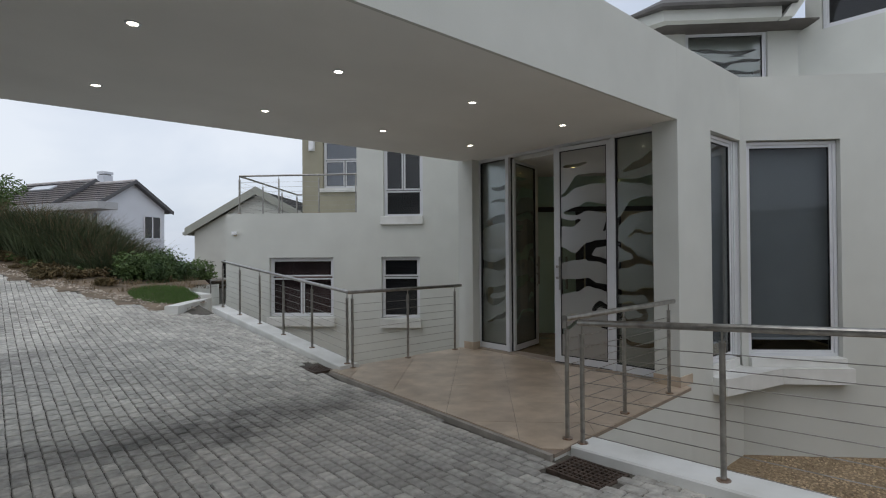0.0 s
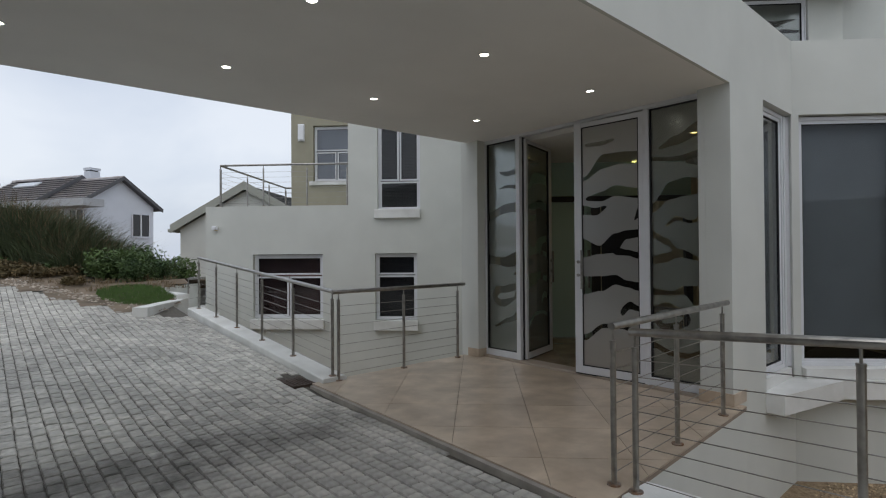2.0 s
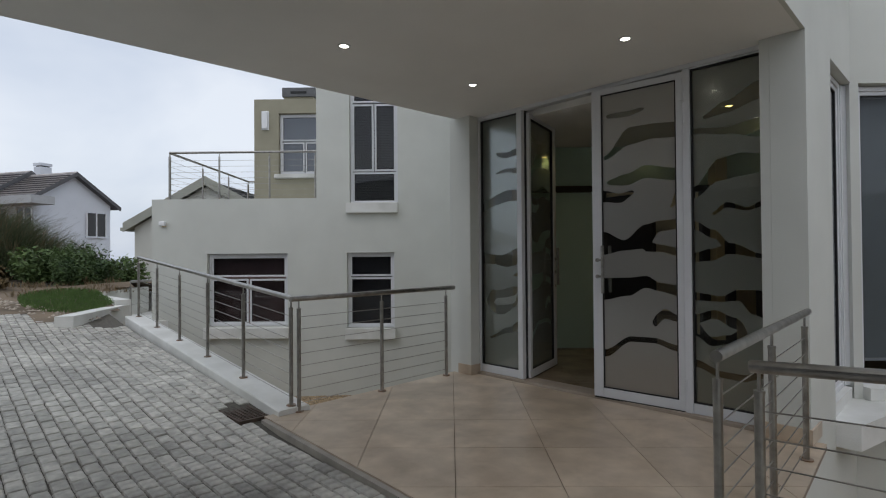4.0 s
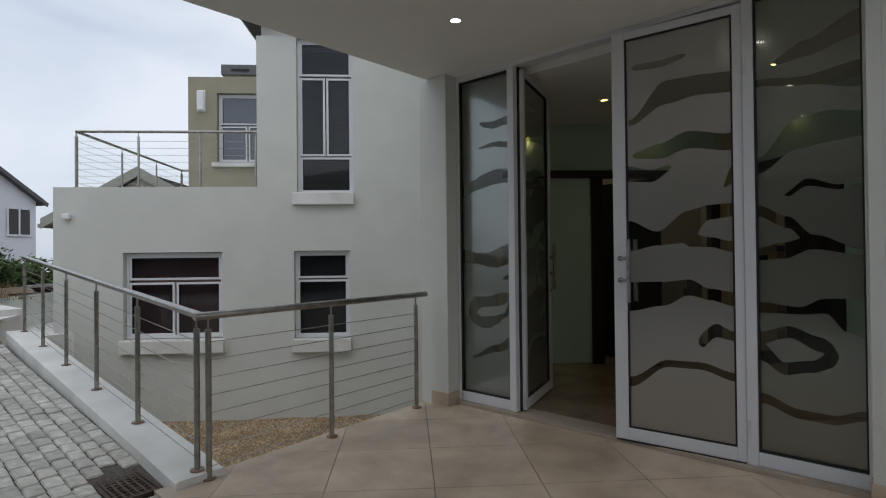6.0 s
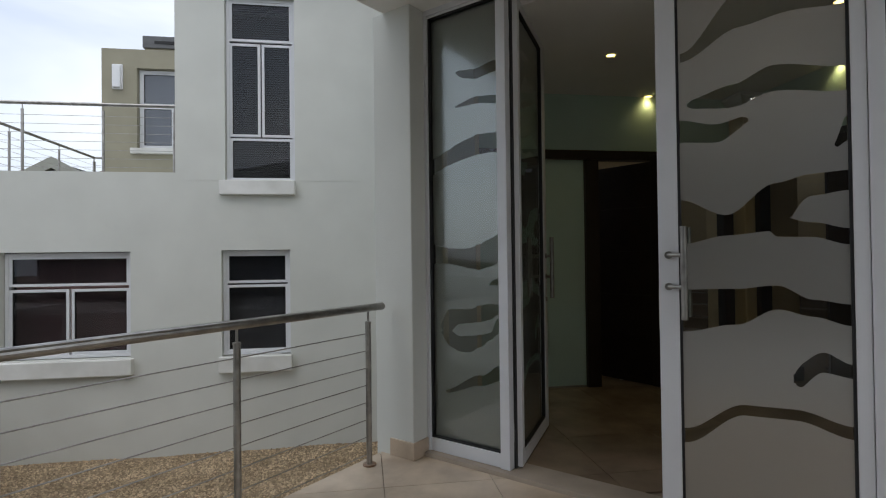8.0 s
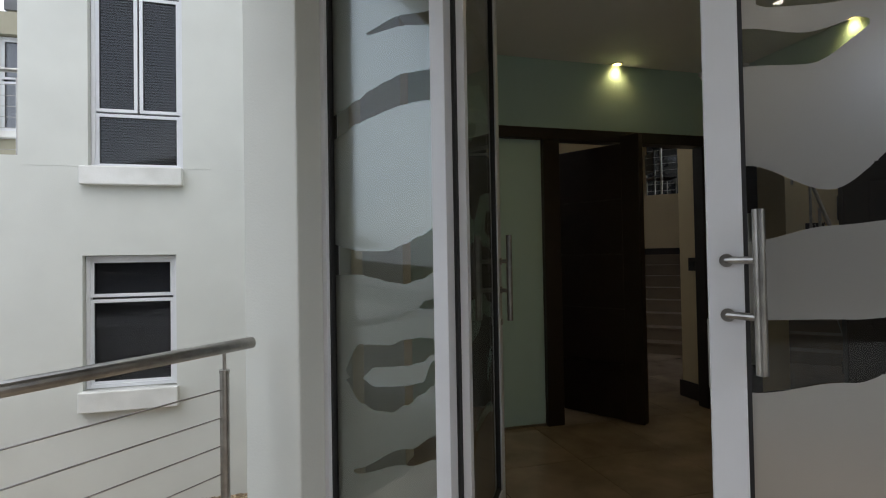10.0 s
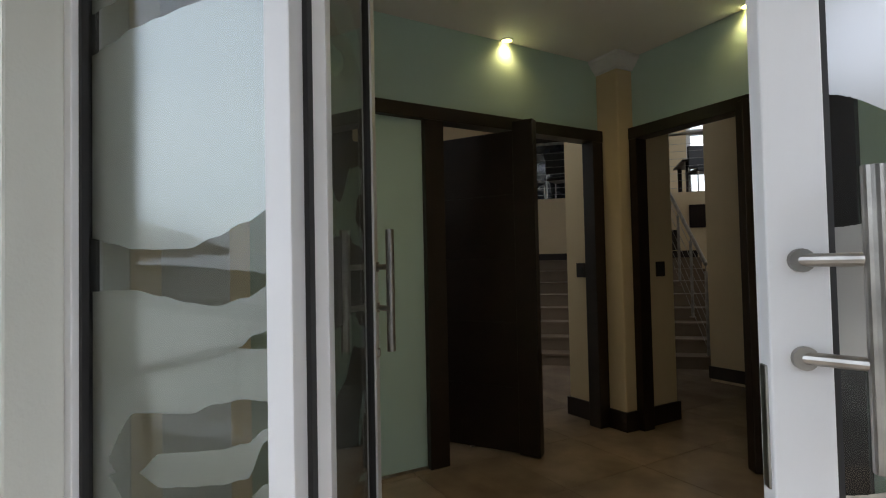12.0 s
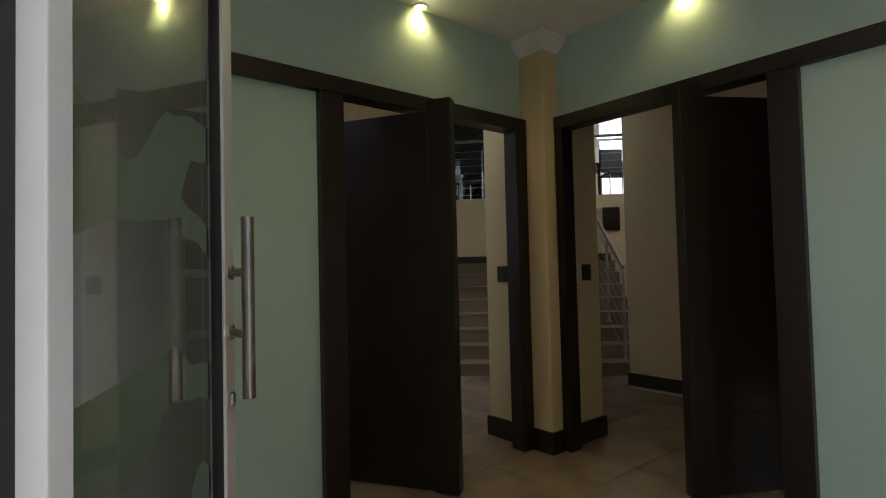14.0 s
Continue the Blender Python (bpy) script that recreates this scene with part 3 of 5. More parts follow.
# ---- railings ----
def railing(p, q, posts, label, height=0.95, cables=8, ends=(0.0, 0.0), group=""):
    """Steel balustrade on the line p to q; posts: shares of the line."""
    p, q = Vector(p), Vector(q)
    t = thing("railing", Matrix.Translation(p), label, "railing", group)
    d = q - p
    along = d.normalized()
    up = Vector((0, 0, height))
    a, b = up - along * ends[0], d + up + along * ends[1]
    rail = tube(a, b, 0.0245, seg=16)
    part("handrail", rail, STEEL, t, smooth=False)
    for s in posts:
        f = d * s
        po = part("post", tube(f, f + Vector((0, 0, height - 0.095)), 0.0185, seg=16), STEEL, t)
        part("pin", tube(f + Vector((0, 0, height - 0.096)), f + Vector((0, 0, height - 0.02)), 0.007, seg=8), STEEL, po)
        part("collar", tube(f + Vector((0, 0, height - 0.10)), f + Vector((0, 0, height - 0.088)), 0.0205, seg=16), STEEL, po)
        part("flange", tube(f + Vector((0, 0, 0.0005)), f + Vector((0, 0, 0.010)), 0.043, seg=16), RUSTY, po, "round steel foot plate with rust stains")
    for k in range(cables):
        z = Vector((0, 0, 0.075 + (height - 0.24) * k / (cables - 1)))
        part("cable", tube(d * posts[0] + z, d * posts[-1] + z, 0.0032, seg=6), STEEL, t)
    return t


railing((3.53, 6.06, 0.0512), (3.65, 11.36, 0.4249), [0.0, 0.2, 0.4, 0.6, 0.8, 1.0], "brushed steel cable railing along the sloping white kerb", height=0.965, ends=(0.055, 0.02))
railing((3.575, 6.0, 0.0), (5.50, 6.06, 0.0), [0.0, 0.495, 0.99], "brushed steel cable railing at the back of the porch", height=1.01, ends=(0.085, 0.12))
railing((3.446, 2.447, 0.0), (5.42, 2.555, 0.0), [0.0, 0.492, 0.995], "brushed steel cable railing at the side of the porch", height=0.98, ends=(0.02, 0.12))
railing((3.444, 2.30, 0.0025), (2.93, -3.2, 0.4125), [0.0, 0.2, 0.4, 0.6, 0.8, 1.0], "brushed steel cable railing along the white kerb", height=0.955, ends=(0.03, 0.3))
for a, b, n in (((-6.1, F + 0.15, 2.57), (-3.07, F + 0.15, 2.57), 4), ((-6.1, F + 0.18, 2.57), (-6.1, 17.0, 2.57), 4), ((-6.1, 17.0, 2.57), (-5.5, 17.0, 2.57), 2)):
    A, B = R45 @ Vector(a), R45 @ Vector(b)
    railing(A, B, [i / (n - 1) for i in range(n)] if n < 4 else [0.0, 0.34, 0.68, 0.99], "steel cable railing round the roof terrace", height=0.96, cables=7, group="terrace railings")

# ---- kerbs and low walls ----
def sloped_kerb():
    bm = bmesh.new()
    n = 12
    rows = []
    for i in range(n + 1):
        y = 5.99 + (11.5 - 5.99) * i / n
        z, x = 0.035 + 0.0705 * (y - 5.83), 3.375 + 0.02 * (y - 6)
        rows.append([bm.verts.new(c) for c in ((x, y, -1.5), (x, y, z - 0.012), (x + 0.012, y, z), (x + 0.29, y, z), (x + 0.302, y, z - 0.012), (x + 0.302, y, -1.5))])
    for r, s in zip(rows, rows[1:]):
        for k in range(5):
            bm.faces.new((r[k], r[k + 1], s[k + 1], s[k]))
    bm.faces.new(rows[0][::-1])
    bm.faces.new(rows[-1])
    bmesh.ops.recalc_face_normals(bm, faces=bm.faces[:])
    return bm


structure("kerb_ramp", sloped_kerb(), COPING, "white painted kerb wall beside the sloping drive", "kerb")
def front_kerb():
    bm = bmesh.new()
    rows = []
    for i in range(9):
        y = 2.335 - 1.1 * i
        z, x = 0.075 * (2.335 - y), 3.335 - 0.09 * (2.335 - y)
        rows.append([bm.verts.new(c) for c in ((x, y, -1.5), (x, y, z - 0.012), (x + 0.012, y, z), (x + 0.31, y, z), (x + 0.322, y, z - 0.012), (x + 0.322, y, -1.5))])
    for r, s in zip(rows, rows[1:]):
        for k in range(5):
            bm.faces.new((r[k], r[k + 1], s[k + 1], s[k]))
    bm.faces.new(rows[0][::-1])
    bm.faces.new(rows[-1])
    bmesh.ops.recalc_face_normals(bm, faces=bm.faces[:])
    return bm


structure("kerb_front", front_kerb(), COPING, "white painted kerb wall beside the drive", "kerb")
zig = [(2.68, 11.35), (3.76, 12.9), (3.68, 14.4), (4.75, 15.5)]
bm = bmesh.new()
for (xa, ya), (xb, yb) in zip(zig, zig[1:]):
    d = Vector((xb - xa, yb - ya, 0)).normalized()
    nrm = Vector((d.y, -d.x, 0)) * 0.13
    e = d * 0.08
    q = [(xa - e.x + nrm.x, ya - e.y + nrm.y), (xb + e.x + nrm.x, yb + e.y + nrm.y), (xb + e.x - nrm.x, yb + e.y - nrm.y), (xa - e.x - nrm.x, ya - e.y - nrm.y)]
    prism(q, -1.2, 0.52 + 0.06 * (ya - 11.35), bm=bm)
structure("kerb_zigzag", bm, COPING, "low white zigzag retaining wall by the lawn", "wall")


# ---- drain grates ----
def grate(x0, x1, y0, y1, z):
    t = thing("drain_grate", Matrix.Translation((x0, y0, z)), "rusty cast iron drain grate set in the paving", "drain grate", "drain grates")
    X, Y = x1 - x0, y1 - y0
    fr = box(0, 0.02, 0, Y, -0.02, 0.012)
    box(X - 0.02, X, 0, Y, -0.02, 0.012, bm=fr)
    box(0.02, X - 0.02, 0, 0.02, -0.02, 0.012, bm=fr)
    box(0.02, X - 0.02, Y - 0.02, Y, -0.02, 0.012, bm=fr)
    part("rim", fr, IRON, t)
    # Black sheet just under the bars stands in for the pit's shade.
    part("pit", box(0.02, X - 0.02, 0.02, Y - 0.02, -0.02, -0.012), GASKET, t)
    for i in range(1, 7):
        part("bar", box(X * i / 7 - 0.007, X * i / 7 + 0.007, 0.02, Y - 0.02, -0.012, 0.010), IRON, t)
    for i in range(1, 11):
        part("cross_bar", box(0.02, X - 0.02, Y * i / 11 - 0.006, Y * i / 11 + 0.006, -0.012, 0.008), IRON, t)


grate(3.08, 3.35, 6.11, 6.61, -0.018)
grate(2.90, 3.24, 1.78, 2.24, -0.04)


# ---- canopy downlights ----
def downlight(x, y, z, name="downlight", label="small round recessed downlight, switched on", group="canopy downlights", r=0.036, glow=LAMP):
    t = thing(name, Matrix.Translation((x, y, z)), label, "downlight", group)
    ring = bmesh.new()
    n = 24
    prof = [(r + 0.014, 0.0), (r + 0.012, -0.006), (r, -0.007), (r - 0.004, -0.001)]
    g = [[ring.verts.new((rr * math.cos(2 * math.pi * i / n), rr * math.sin(2 * math.pi * i / n), zz)) for rr, zz in prof] for i in range(n)]
    for i in range(n):
        for k in range(3):
            ring.faces.new((g[i][k], g[(i + 1) % n][k], g[(i + 1) % n][k + 1], g[i][k + 1]))
    part("ring", ring, ALU, t)
    part("lens", tube((0, 0, -0.004), (0, 0, -0.001), r - 0.003, seg=20), glow, t, "glowing lamp lens")
    return t


dl = downlight(0.573, 3.70, 3.014)
for x, y in ((0.585, 5.30), (2.04, 3.65), (2.045, 5.17), (3.50, 3.585), (3.495, 5.135), (4.96, 3.575), (4.911, 5.088)):
    copy_thing(dl, Matrix.Translation((x, y, 3.014)))


# ---- entrance screen ----
def smooth_at(keys, s):
    """Smooth value between keys (s, centre, half) of a wave band; nothing outside them."""
    if s < keys[0][0] or s > keys[-1][0]:
        return None
    for (a, c0, h0), (b, c1, h1) in zip(keys, keys[1:]):
        if a <= s <= b:
            k = (s - a) / (b - a)
            k = k * k * (3 - 2 * k)
            return c0 + (c1 - c0) * k, h0 + (h1 - h0) * k
    return None


def film_mesh(x0, x1, z0, z1, bands, y, flip=False, n=72):
    """Sandblasted film with clear wave bands left out."""
    bm = bmesh.new()
    H = z1 - z0

    def gaps(s):
        out = []
        for i, k in enumerate(bands):
            v = smooth_at(k, 1 - s if flip else s)
            if v:
                e = 1.0
                first, last = k[0][0], k[-1][0]
                q = 1 - s if flip else s
                if first > 0.02:
                    e *= min(1, math.sqrt(max(0, (q - first) / 0.05)))
                if last < 0.98:
                    e *= min(1, math.sqrt(max(0, (last - q) / 0.05)))
                out.append((v[0] - v[1] * e, v[0] + v[1] * e))
        out.sort()
        merged = []
        for a, b in out:
            if merged and a <= merged[-1][1]:
                merged[-1][1] = max(b, merged[-1][1])
            else:
                merged.append([a, b])
        return merged

    def solid(s):
        f, out = 0.0, []
        for a, b in gaps(s):
            if a > f:
                out.append((f, a))
            f = max(f, b)
        out.append((f, 1.0))
        return out

    for i in range(n):
        sa, sb = i / n, (i + 1) / n
        A, B, M = solid(sa + 1e-4), solid(sb - 1e-4), solid((sa + sb) / 2)
        if len(A) != len(B):
            A = B = M
        for (a0, a1), (b0, b1) in zip(A, B):
            q = [(sa, a1), (sb, b1), (sb, b0), (sa, a0)]
            bm.faces.new([bm.verts.new((x0 + (x1 - x0) * s, y, z1 - H * f)) for s, f in q])
    bmesh.ops.remove_doubles(bm, verts=bm.verts[:], dist=0.0003)
    return bm


# wave bands, top to bottom: share of the width, share of the height from the top, half thickness
LEAF_BANDS = [
    [(0.05, 0.072, 0.0078), (0.35, 0.0749, 0.0088), (0.6, 0.0671, 0.0059)],
    [(0.02, 0.214, 0.0078), (0.4, 0.1503, 0.0294), (0.7, 0.1454, 0.0245), (1, 0.1513, 0.0245)],
    [(0.05, 0.3002, 0.0078), (0.35, 0.2953, 0.0196), (0.6, 0.2757, 0.0215), (1, 0.2923, 0.0196)],
    [(0, 0.3462, 0.0196), (0.25, 0.356, 0.0157), (0.45, 0.3393, 0.0078)],
    [(0.93, 0.3952, 0.0118), (1, 0.3707, 0.0196)],
    [(0, 0.5078, 0.0392), (0.3, 0.5156, 0.0176), (0.6, 0.4882, 0.0392), (0.8, 0.4559, 0.0176), (1, 0.452, 0.0157)],
    [(0.55, 0.5176, 0.0196), (0.8, 0.5274, 0.0118), (1, 0.5391, 0.0127)],
    [(0, 0.6645, 0.0372), (0.35, 0.6547, 0.0304), (0.6, 0.6371, 0.0196), (0.8, 0.6527, 0.0137), (1, 0.6615, 0.0166)],
    [(0.68, 0.7673, 0.0196), (0.85, 0.7379, 0.0157), (1, 0.7487, 0.0108)],
    [(0, 0.8848, 0.0127), (0.4, 0.828, 0.0088), (0.7, 0.8261, 0.0088), (1, 0.8437, 0.0098)],
]
PANEL_BANDS = [
    [(0.15, 0.1461, 0.0059), (0.5, 0.1276, 0.0176), (1, 0.0963, 0.0264)],
    [(0, 0.1833, 0.0078), (0.5, 0.196, 0.0098), (1, 0.2009, 0.0274)],
    [(0, 0.3691, 0.0176), (0.4, 0.3085, 0.0323), (0.7, 0.2997, 0.0333), (1, 0.3017, 0.0264)],
    [(0.28, 0.4366, 0.0059), (0.5, 0.4132, 0.0078), (0.8, 0.4278, 0.0049), (1, 0.4161, 0.0078)],
    [(0, 0.4689, 0.0127), (0.3, 0.4963, 0.0127), (0.55, 0.5403, 0.0156), (1, 0.5618, 0.0059)],
    [(0, 0.5657, 0.0137), (0.25, 0.5579, 0.0176), (0.55, 0.5403, 0.0147), (0.7, 0.5452, 0.0098)],
    [(0, 0.6831, 0.0117), (0.4, 0.687, 0.0078), (0.65, 0.6743, 0.0156), (0.85, 0.6919, 0.0342), (1, 0.6968, 0.0381)],
    [(0, 0.7506, 0.0137), (0.3, 0.734, 0.0127), (0.6, 0.7555, 0.0156), (0.76, 0.777, 0.0196)],
    [(0, 0.7799, 0.0215), (0.25, 0.8142, 0.0137), (0.5, 0.8044, 0.0127), (0.76, 0.7799, 0.0196)],
    [(0, 0.8846, 0.0108), (0.4, 0.9081, 0.0098), (0.7, 0.91, 0.0098), (1, 0.8924, 0.0098)],
]
SIDE_BANDS = [
    [(0.38, 0.1413, 0.0059), (0.52, 0.1491, 0.0098), (0.67, 0.154, 0.0117), (0.93, 0.1471, 0.0127), (1, 0.1452, 0.0127)],
    [(0.36, 0.2205, 0.0029), (0.67, 0.2146, 0.0078), (1, 0.2224, 0.0098)],
    [(0, 0.356, 0.019), (0.1, 0.349, 0.018), (0.25, 0.338, 0.018), (0.4, 0.329, 0.021), (0.55, 0.322, 0.022), (0.7, 0.317, 0.023), (0.85, 0.317, 0.022), (1, 0.319, 0.022)],
    [(0, 0.566, 0.024), (0.1, 0.568, 0.021), (0.25, 0.571, 0.018), (0.4, 0.574, 0.02), (0.55, 0.577, 0.023), (0.7, 0.574, 0.029), (0.85, 0.565, 0.031), (1, 0.553, 0.031)],
    [(0.82, 0.637, 0.001), (0.9, 0.632, 0.006), (1, 0.629, 0.008)],
    [(0.1, 0.738, 0.013), (0.25, 0.722, 0.026), (0.4, 0.712, 0.017), (0.55, 0.71, 0.016), (0.7, 0.703, 0.019), (0.85, 0.697, 0.018), (0.95, 0.691, 0.011), (1, 0.689, 0.008)],
    [(0.1, 0.753, 0.005), (0.25, 0.766, 0.019), (0.4, 0.776, 0.018), (0.55, 0.774, 0.019), (0.7, 0.765, 0.014), (0.85, 0.752, 0.008), (0.95, 0.729, 0.017), (1, 0.719, 0.021)],
    [(0.16, 0.8914, 0.0039), (0.71, 0.8543, 0.0117), (1, 0.8308, 0.0176)],
]


UPPER_BANDS = [
    [(0.03, .12, .004), (0.25, .135, .022), (0.5, .15, .014), (0.7, .165, .022), (0.95, .135, .008)],
    [(0.55, .195, .004), (0.68, .19, .008), (0.8, .195, .004)],
    [(0, .27, .012), (0.3, .255, .028), (0.5, .28, .03), (0.62, .25, .012), (0.8, .235, .018), (1, .24, .014)],
    [(0.35, .33, .006), (0.6, .345, .02), (0.85, .36, .012), (1, .35, .016)],
    [(0, .43, .02), (0.4, .42, .014), (0.7, .44, .022), (1, .43, .01)],
    [(0, .56, .02), (0.5, .53, .026), (1, .55, .014)],
]
uf = film_mesh(3.695, 4.925, 3.5, 5.30, UPPER_BANDS, 9.382)
uo = link("window_film", uf, FILM)
uo.matrix_world = R45
tagged(uo, "sandblasted wave film on the upper window", "window film", kind="structure")
structure("wall_upper_room", box(2.9, 5.6, 11.0, 11.1, 3.3, 5.4), ROOMSHADE, "added dark backing for the room shade behind the decorated upper window", "wall", R45)


def glazed(parent, x0, x1, z0, z1, bands, flip=False, y=0.0):
    g = box(x0 - 0.012, x0, y - 0.016, y + 0.016, z0 - 0.012, z1 + 0.012)
    box(x1, x1 + 0.012, y - 0.016, y + 0.016, z0 - 0.012, z1 + 0.012, bm=g)
    box(x0, x1, y - 0.016, y + 0.016, z0 - 0.012, z0, bm=g)
    box(x0, x1, y - 0.016, y + 0.016, z1, z1 + 0.012, bm=g)
    part("gasket", g, GASKET, parent, "black rubber glazing gasket")
    p = part("glass_pane", box(x0, x1, y - 0.004, y + 0.004, z0, z1), CLEAR, parent, "clear glass with sandblasted wave pattern")
    p.visible_shadow = False
    part("film", film_mesh(x0, x1, z0, z1, bands, y + 0.0065, flip), FILM, p, "sandblasted film with clear wavy bands")


def pull_handle(parent, x, side, bar_x):
    """Cranked steel pull bar on one face (side -1 or +1)."""
    yb = side * 0.085
    h = part("pull_handle", tube((bar_x, yb, 1.02), (bar_x, yb, 1.468), 0.0155, seg=18), STEEL, parent, "round brushed steel pull bar")
    for z in (1.175, 1.33):
        part("standoff", tube((x, side * 0.026, z), (bar_x, yb, z), 0.0105, seg=12), STEEL, h)
        part("rose", tube((x, side * 0.024, z), (x, side * 0.034, z), 0.019, seg=16), STEEL, h)


def leaf(m, W, label, flip, bands):
    """A glazed door leaf; hinges at local x = 0, the outside face at local y > 0."""
    t = thing("entrance_door", m, label, "door", "entrance door leaves")
    z0, z1, st, sh = 0.035, 2.958, 0.092, 0.055
    part("hinge_stile", box(0, sh, -0.024, 0.024, z0, z1, 0.003), ALU, t)
    part("lock_stile", box(W - st, W, -0.024, 0.024, z0, z1, 0.003), ALU, t)
    part("top_rail", box(sh, W - st, -0.0238, 0.0238, z1 - 0.055, z1, 0.003), ALU, t)
    part("bottom_rail", box(sh, W - st, -0.0238, 0.0238, z0, z0 + 0.085, 0.003), ALU, t)
    part("drip_seal", box(0.01, W - 0.01, -0.018, 0.03, z0 - 0.012, z0 - 0.001), GASKET, t, "black brush seal under the leaf")
    glazed(t, sh + 0.012, W - st - 0.012, z0 + 0.097, z1 - 0.067, bands, flip)
    for side in (-1, 1):
        pull_handle(t, W - 0.048, side, W - 0.123)
    part("lock_case", box(W - 0.002, W + 0.004, -0.011, 0.011, 0.96, 1.16, 0.002), STEEL, t, "steel lock plate in the edge")
    part("lock_rose", box(W - 0.06, W - 0.03, -0.034, 0.0, 0.985, 1.02, 0.006), STEEL, t)
    for z in (0.25, 2.55, 2.75):
        h = tube((-0.012, 0.03, z - 0.055), (-0.012, 0.03, z + 0.055), 0.011, seg=12)
        box(-0.01, 0.03, 0.0245, 0.030, z - 0.04, z + 0.04, bm=h)
        part("hinge", h, ALU, t, "white barrel hinge")
    return t


LEFTLEAF = pose(5.925, 5.215, 0, 0, 0, 14.5)
leaf(pose(5.878, 3.512, 0, 0, 0, 95), 0.832, "barely open white aluminium glass door with sandblasted waves", True, LEAF_BANDS)
leaf(LEFTLEAF, 0.86, "white aluminium glass door leaf standing open inwards", False, LEAF_BANDS)


def screen():
    t = thing("door_frame", I4, "white aluminium frame of the entrance screen", "door frame", kind="structure")
    xa, xb = 5.845, 5.935
    part("head", box(xa, xb, 2.889, 5.869, 2.975, 3.0135, 0.003), ALU, t)
    for ya, yb in ((5.845, 5.869), (5.235, 5.30), (3.447, 3.508), (2.889, 2.908)):
        part("mullion", box(xa, xb, ya, yb, 0.029, 2.974, 0.003), ALU, t)
    # Black strip in place of the shadowed gap beside the hinges.
    part("hinge_gap_shade", box(5.90, 5.955, 5.222, 5.2345, 0.03, 2.974), GASKET, t, "black strip standing in for the shadowed gap at the hinge side")
    for ya, yb, bands, flip in ((5.30, 5.845, SIDE_BANDS, False), (2.908, 3.447, PANEL_BANDS, False)):
        s = part("sidelight", box(xa + 0.01, xb - 0.01, ya, yb, 0.03, 0.115, 0.003, bm=box(xa + 0.01, xb - 0.01, ya, yb, 2.962, 2.974, 0.003)), ALU, t)
        g = box(xa + 0.02, xb - 0.02, ya, ya + 0.01, 0.115, 2.962)
        box(xa + 0.02, xb - 0.02, yb - 0.01, yb, 0.115, 2.962, bm=g)
        box(xa + 0.02, xb - 0.02, ya + 0.01, yb - 0.01, 0.115, 0.125, bm=g)
        box(xa + 0.02, xb - 0.02, ya + 0.01, yb - 0.01, 2.952, 2.962, bm=g)
        part("gasket", g, GASKET, s, "black rubber glazing gasket")
        p = part("glass_pane", box(5.884, 5.892, ya + 0.01, yb - 0.01, 0.125, 2.952), CLEAR, s)
        p.visible_shadow = False
        fm = film_mesh(-(yb - 0.01), -(ya + 0.01), 0.125, 2.952, bands, 0.0, flip)
        fm.transform(Matrix.Translation((5.8945, 0, 0)) @ Matrix.Rotation(radians(-90), 4, 'Z'))
        part("film", fm, FILM, s, "sandblasted film with clear wavy bands")


screen()

# ---- inside: vestibule and stair hall ----
HALLFLOOR = [(5.87, 2.9), (7.85, 2.9), (8.25, 2.2), (11.0, -1.0), (14.0, -1.0), (14.0, 8.8), (8.9, 8.8), (6.9, 6.85), (6.05, 6.1), (5.87, 5.87)]
structure("floor_inside", prism(HALLFLOOR, -0.2, 0.008), GROUT, "grout bed of the inside floor", "floor")
structure("ceiling_vestibule", prism([(6.055, 2.82), (7.85, 2.82), (9.45, 4.34), (7.1, 6.70), (6.055, 6.2)], 2.945, 3.2), SOFFIT, "pale ceiling of the vestibule", "ceiling")
structure("wall_inside_bay", box(6.055, 7.80, 2.83, 2.887, 0, 2.945), CREAM, "cream wall inside the bay", "wall")
structure("wall_vestibule_side", prism([(6.06, 5.95), (7.10, 6.22), (7.10, 6.75), (7.0, 6.75), (7.0, 6.32), (6.06, 6.2)], 0, 2.945), mat("warm_white_paint", (0.78, 0.73, 0.60), 0.7, var=0.04, scale=2), "white wall beside the entrance sidelight", "wall")
structure("wall_court_side", box(0.18, 0.43, 8.72, 12.615, -1.5, 5.3), PLASTER, "pale plastered side wall of the court", "wall", R45)
structure("ceiling_hall", prism([(6.97, 6.97), (17.8, -3.87), (17.8, 9.2), (8.92, 9.2), (8.92, 8.92)], 5.4, 5.55), SOFFIT, "pale ceiling of the stair hall", "ceiling")
structure("ceiling_low", box(3.55, 12.5, 7.45, 9.9, 3.25, 3.4), SOFFIT, "low ceiling beside the stair hall", "ceiling", R45)
structure("wall_hall_left", box(9.45, 17.8, 9.2, 9.4, -0.2, 5.55), CREAM, "cream wall of the stair hall", "wall")
structure("wall_hall_back", holed_wall(-9.2, 4, -0.2, 5.55, 0, 0.2, [(-2.35, -1.45, 2.75, 5.0)]), CREAM, "cream end wall of the stair hall with a bright window", "wall", pose(17.6, 0, 0, 0, 0, -90))
structure("wall_nib", box(5.48, 5.92, 7.5, 10.2, 0, 3.25), CREAM, "cream wall beyond the vestibule door", "wall", R45)
structure("baseboard_nib", box(5.465, 5.48, 7.5, 10.215, 0.05, 0.18, bm=box(5.48, 5.92, 10.2, 10.215, 0.05, 0.18)), DARKWOOD, "dark wooden skirting", "baseboard", R45)
structure("wall_upper_floor", box(13.9, 14.05, -3, 9.2, -0.1, 2.4), CREAM, "cream wall below the upper floor", "wall")
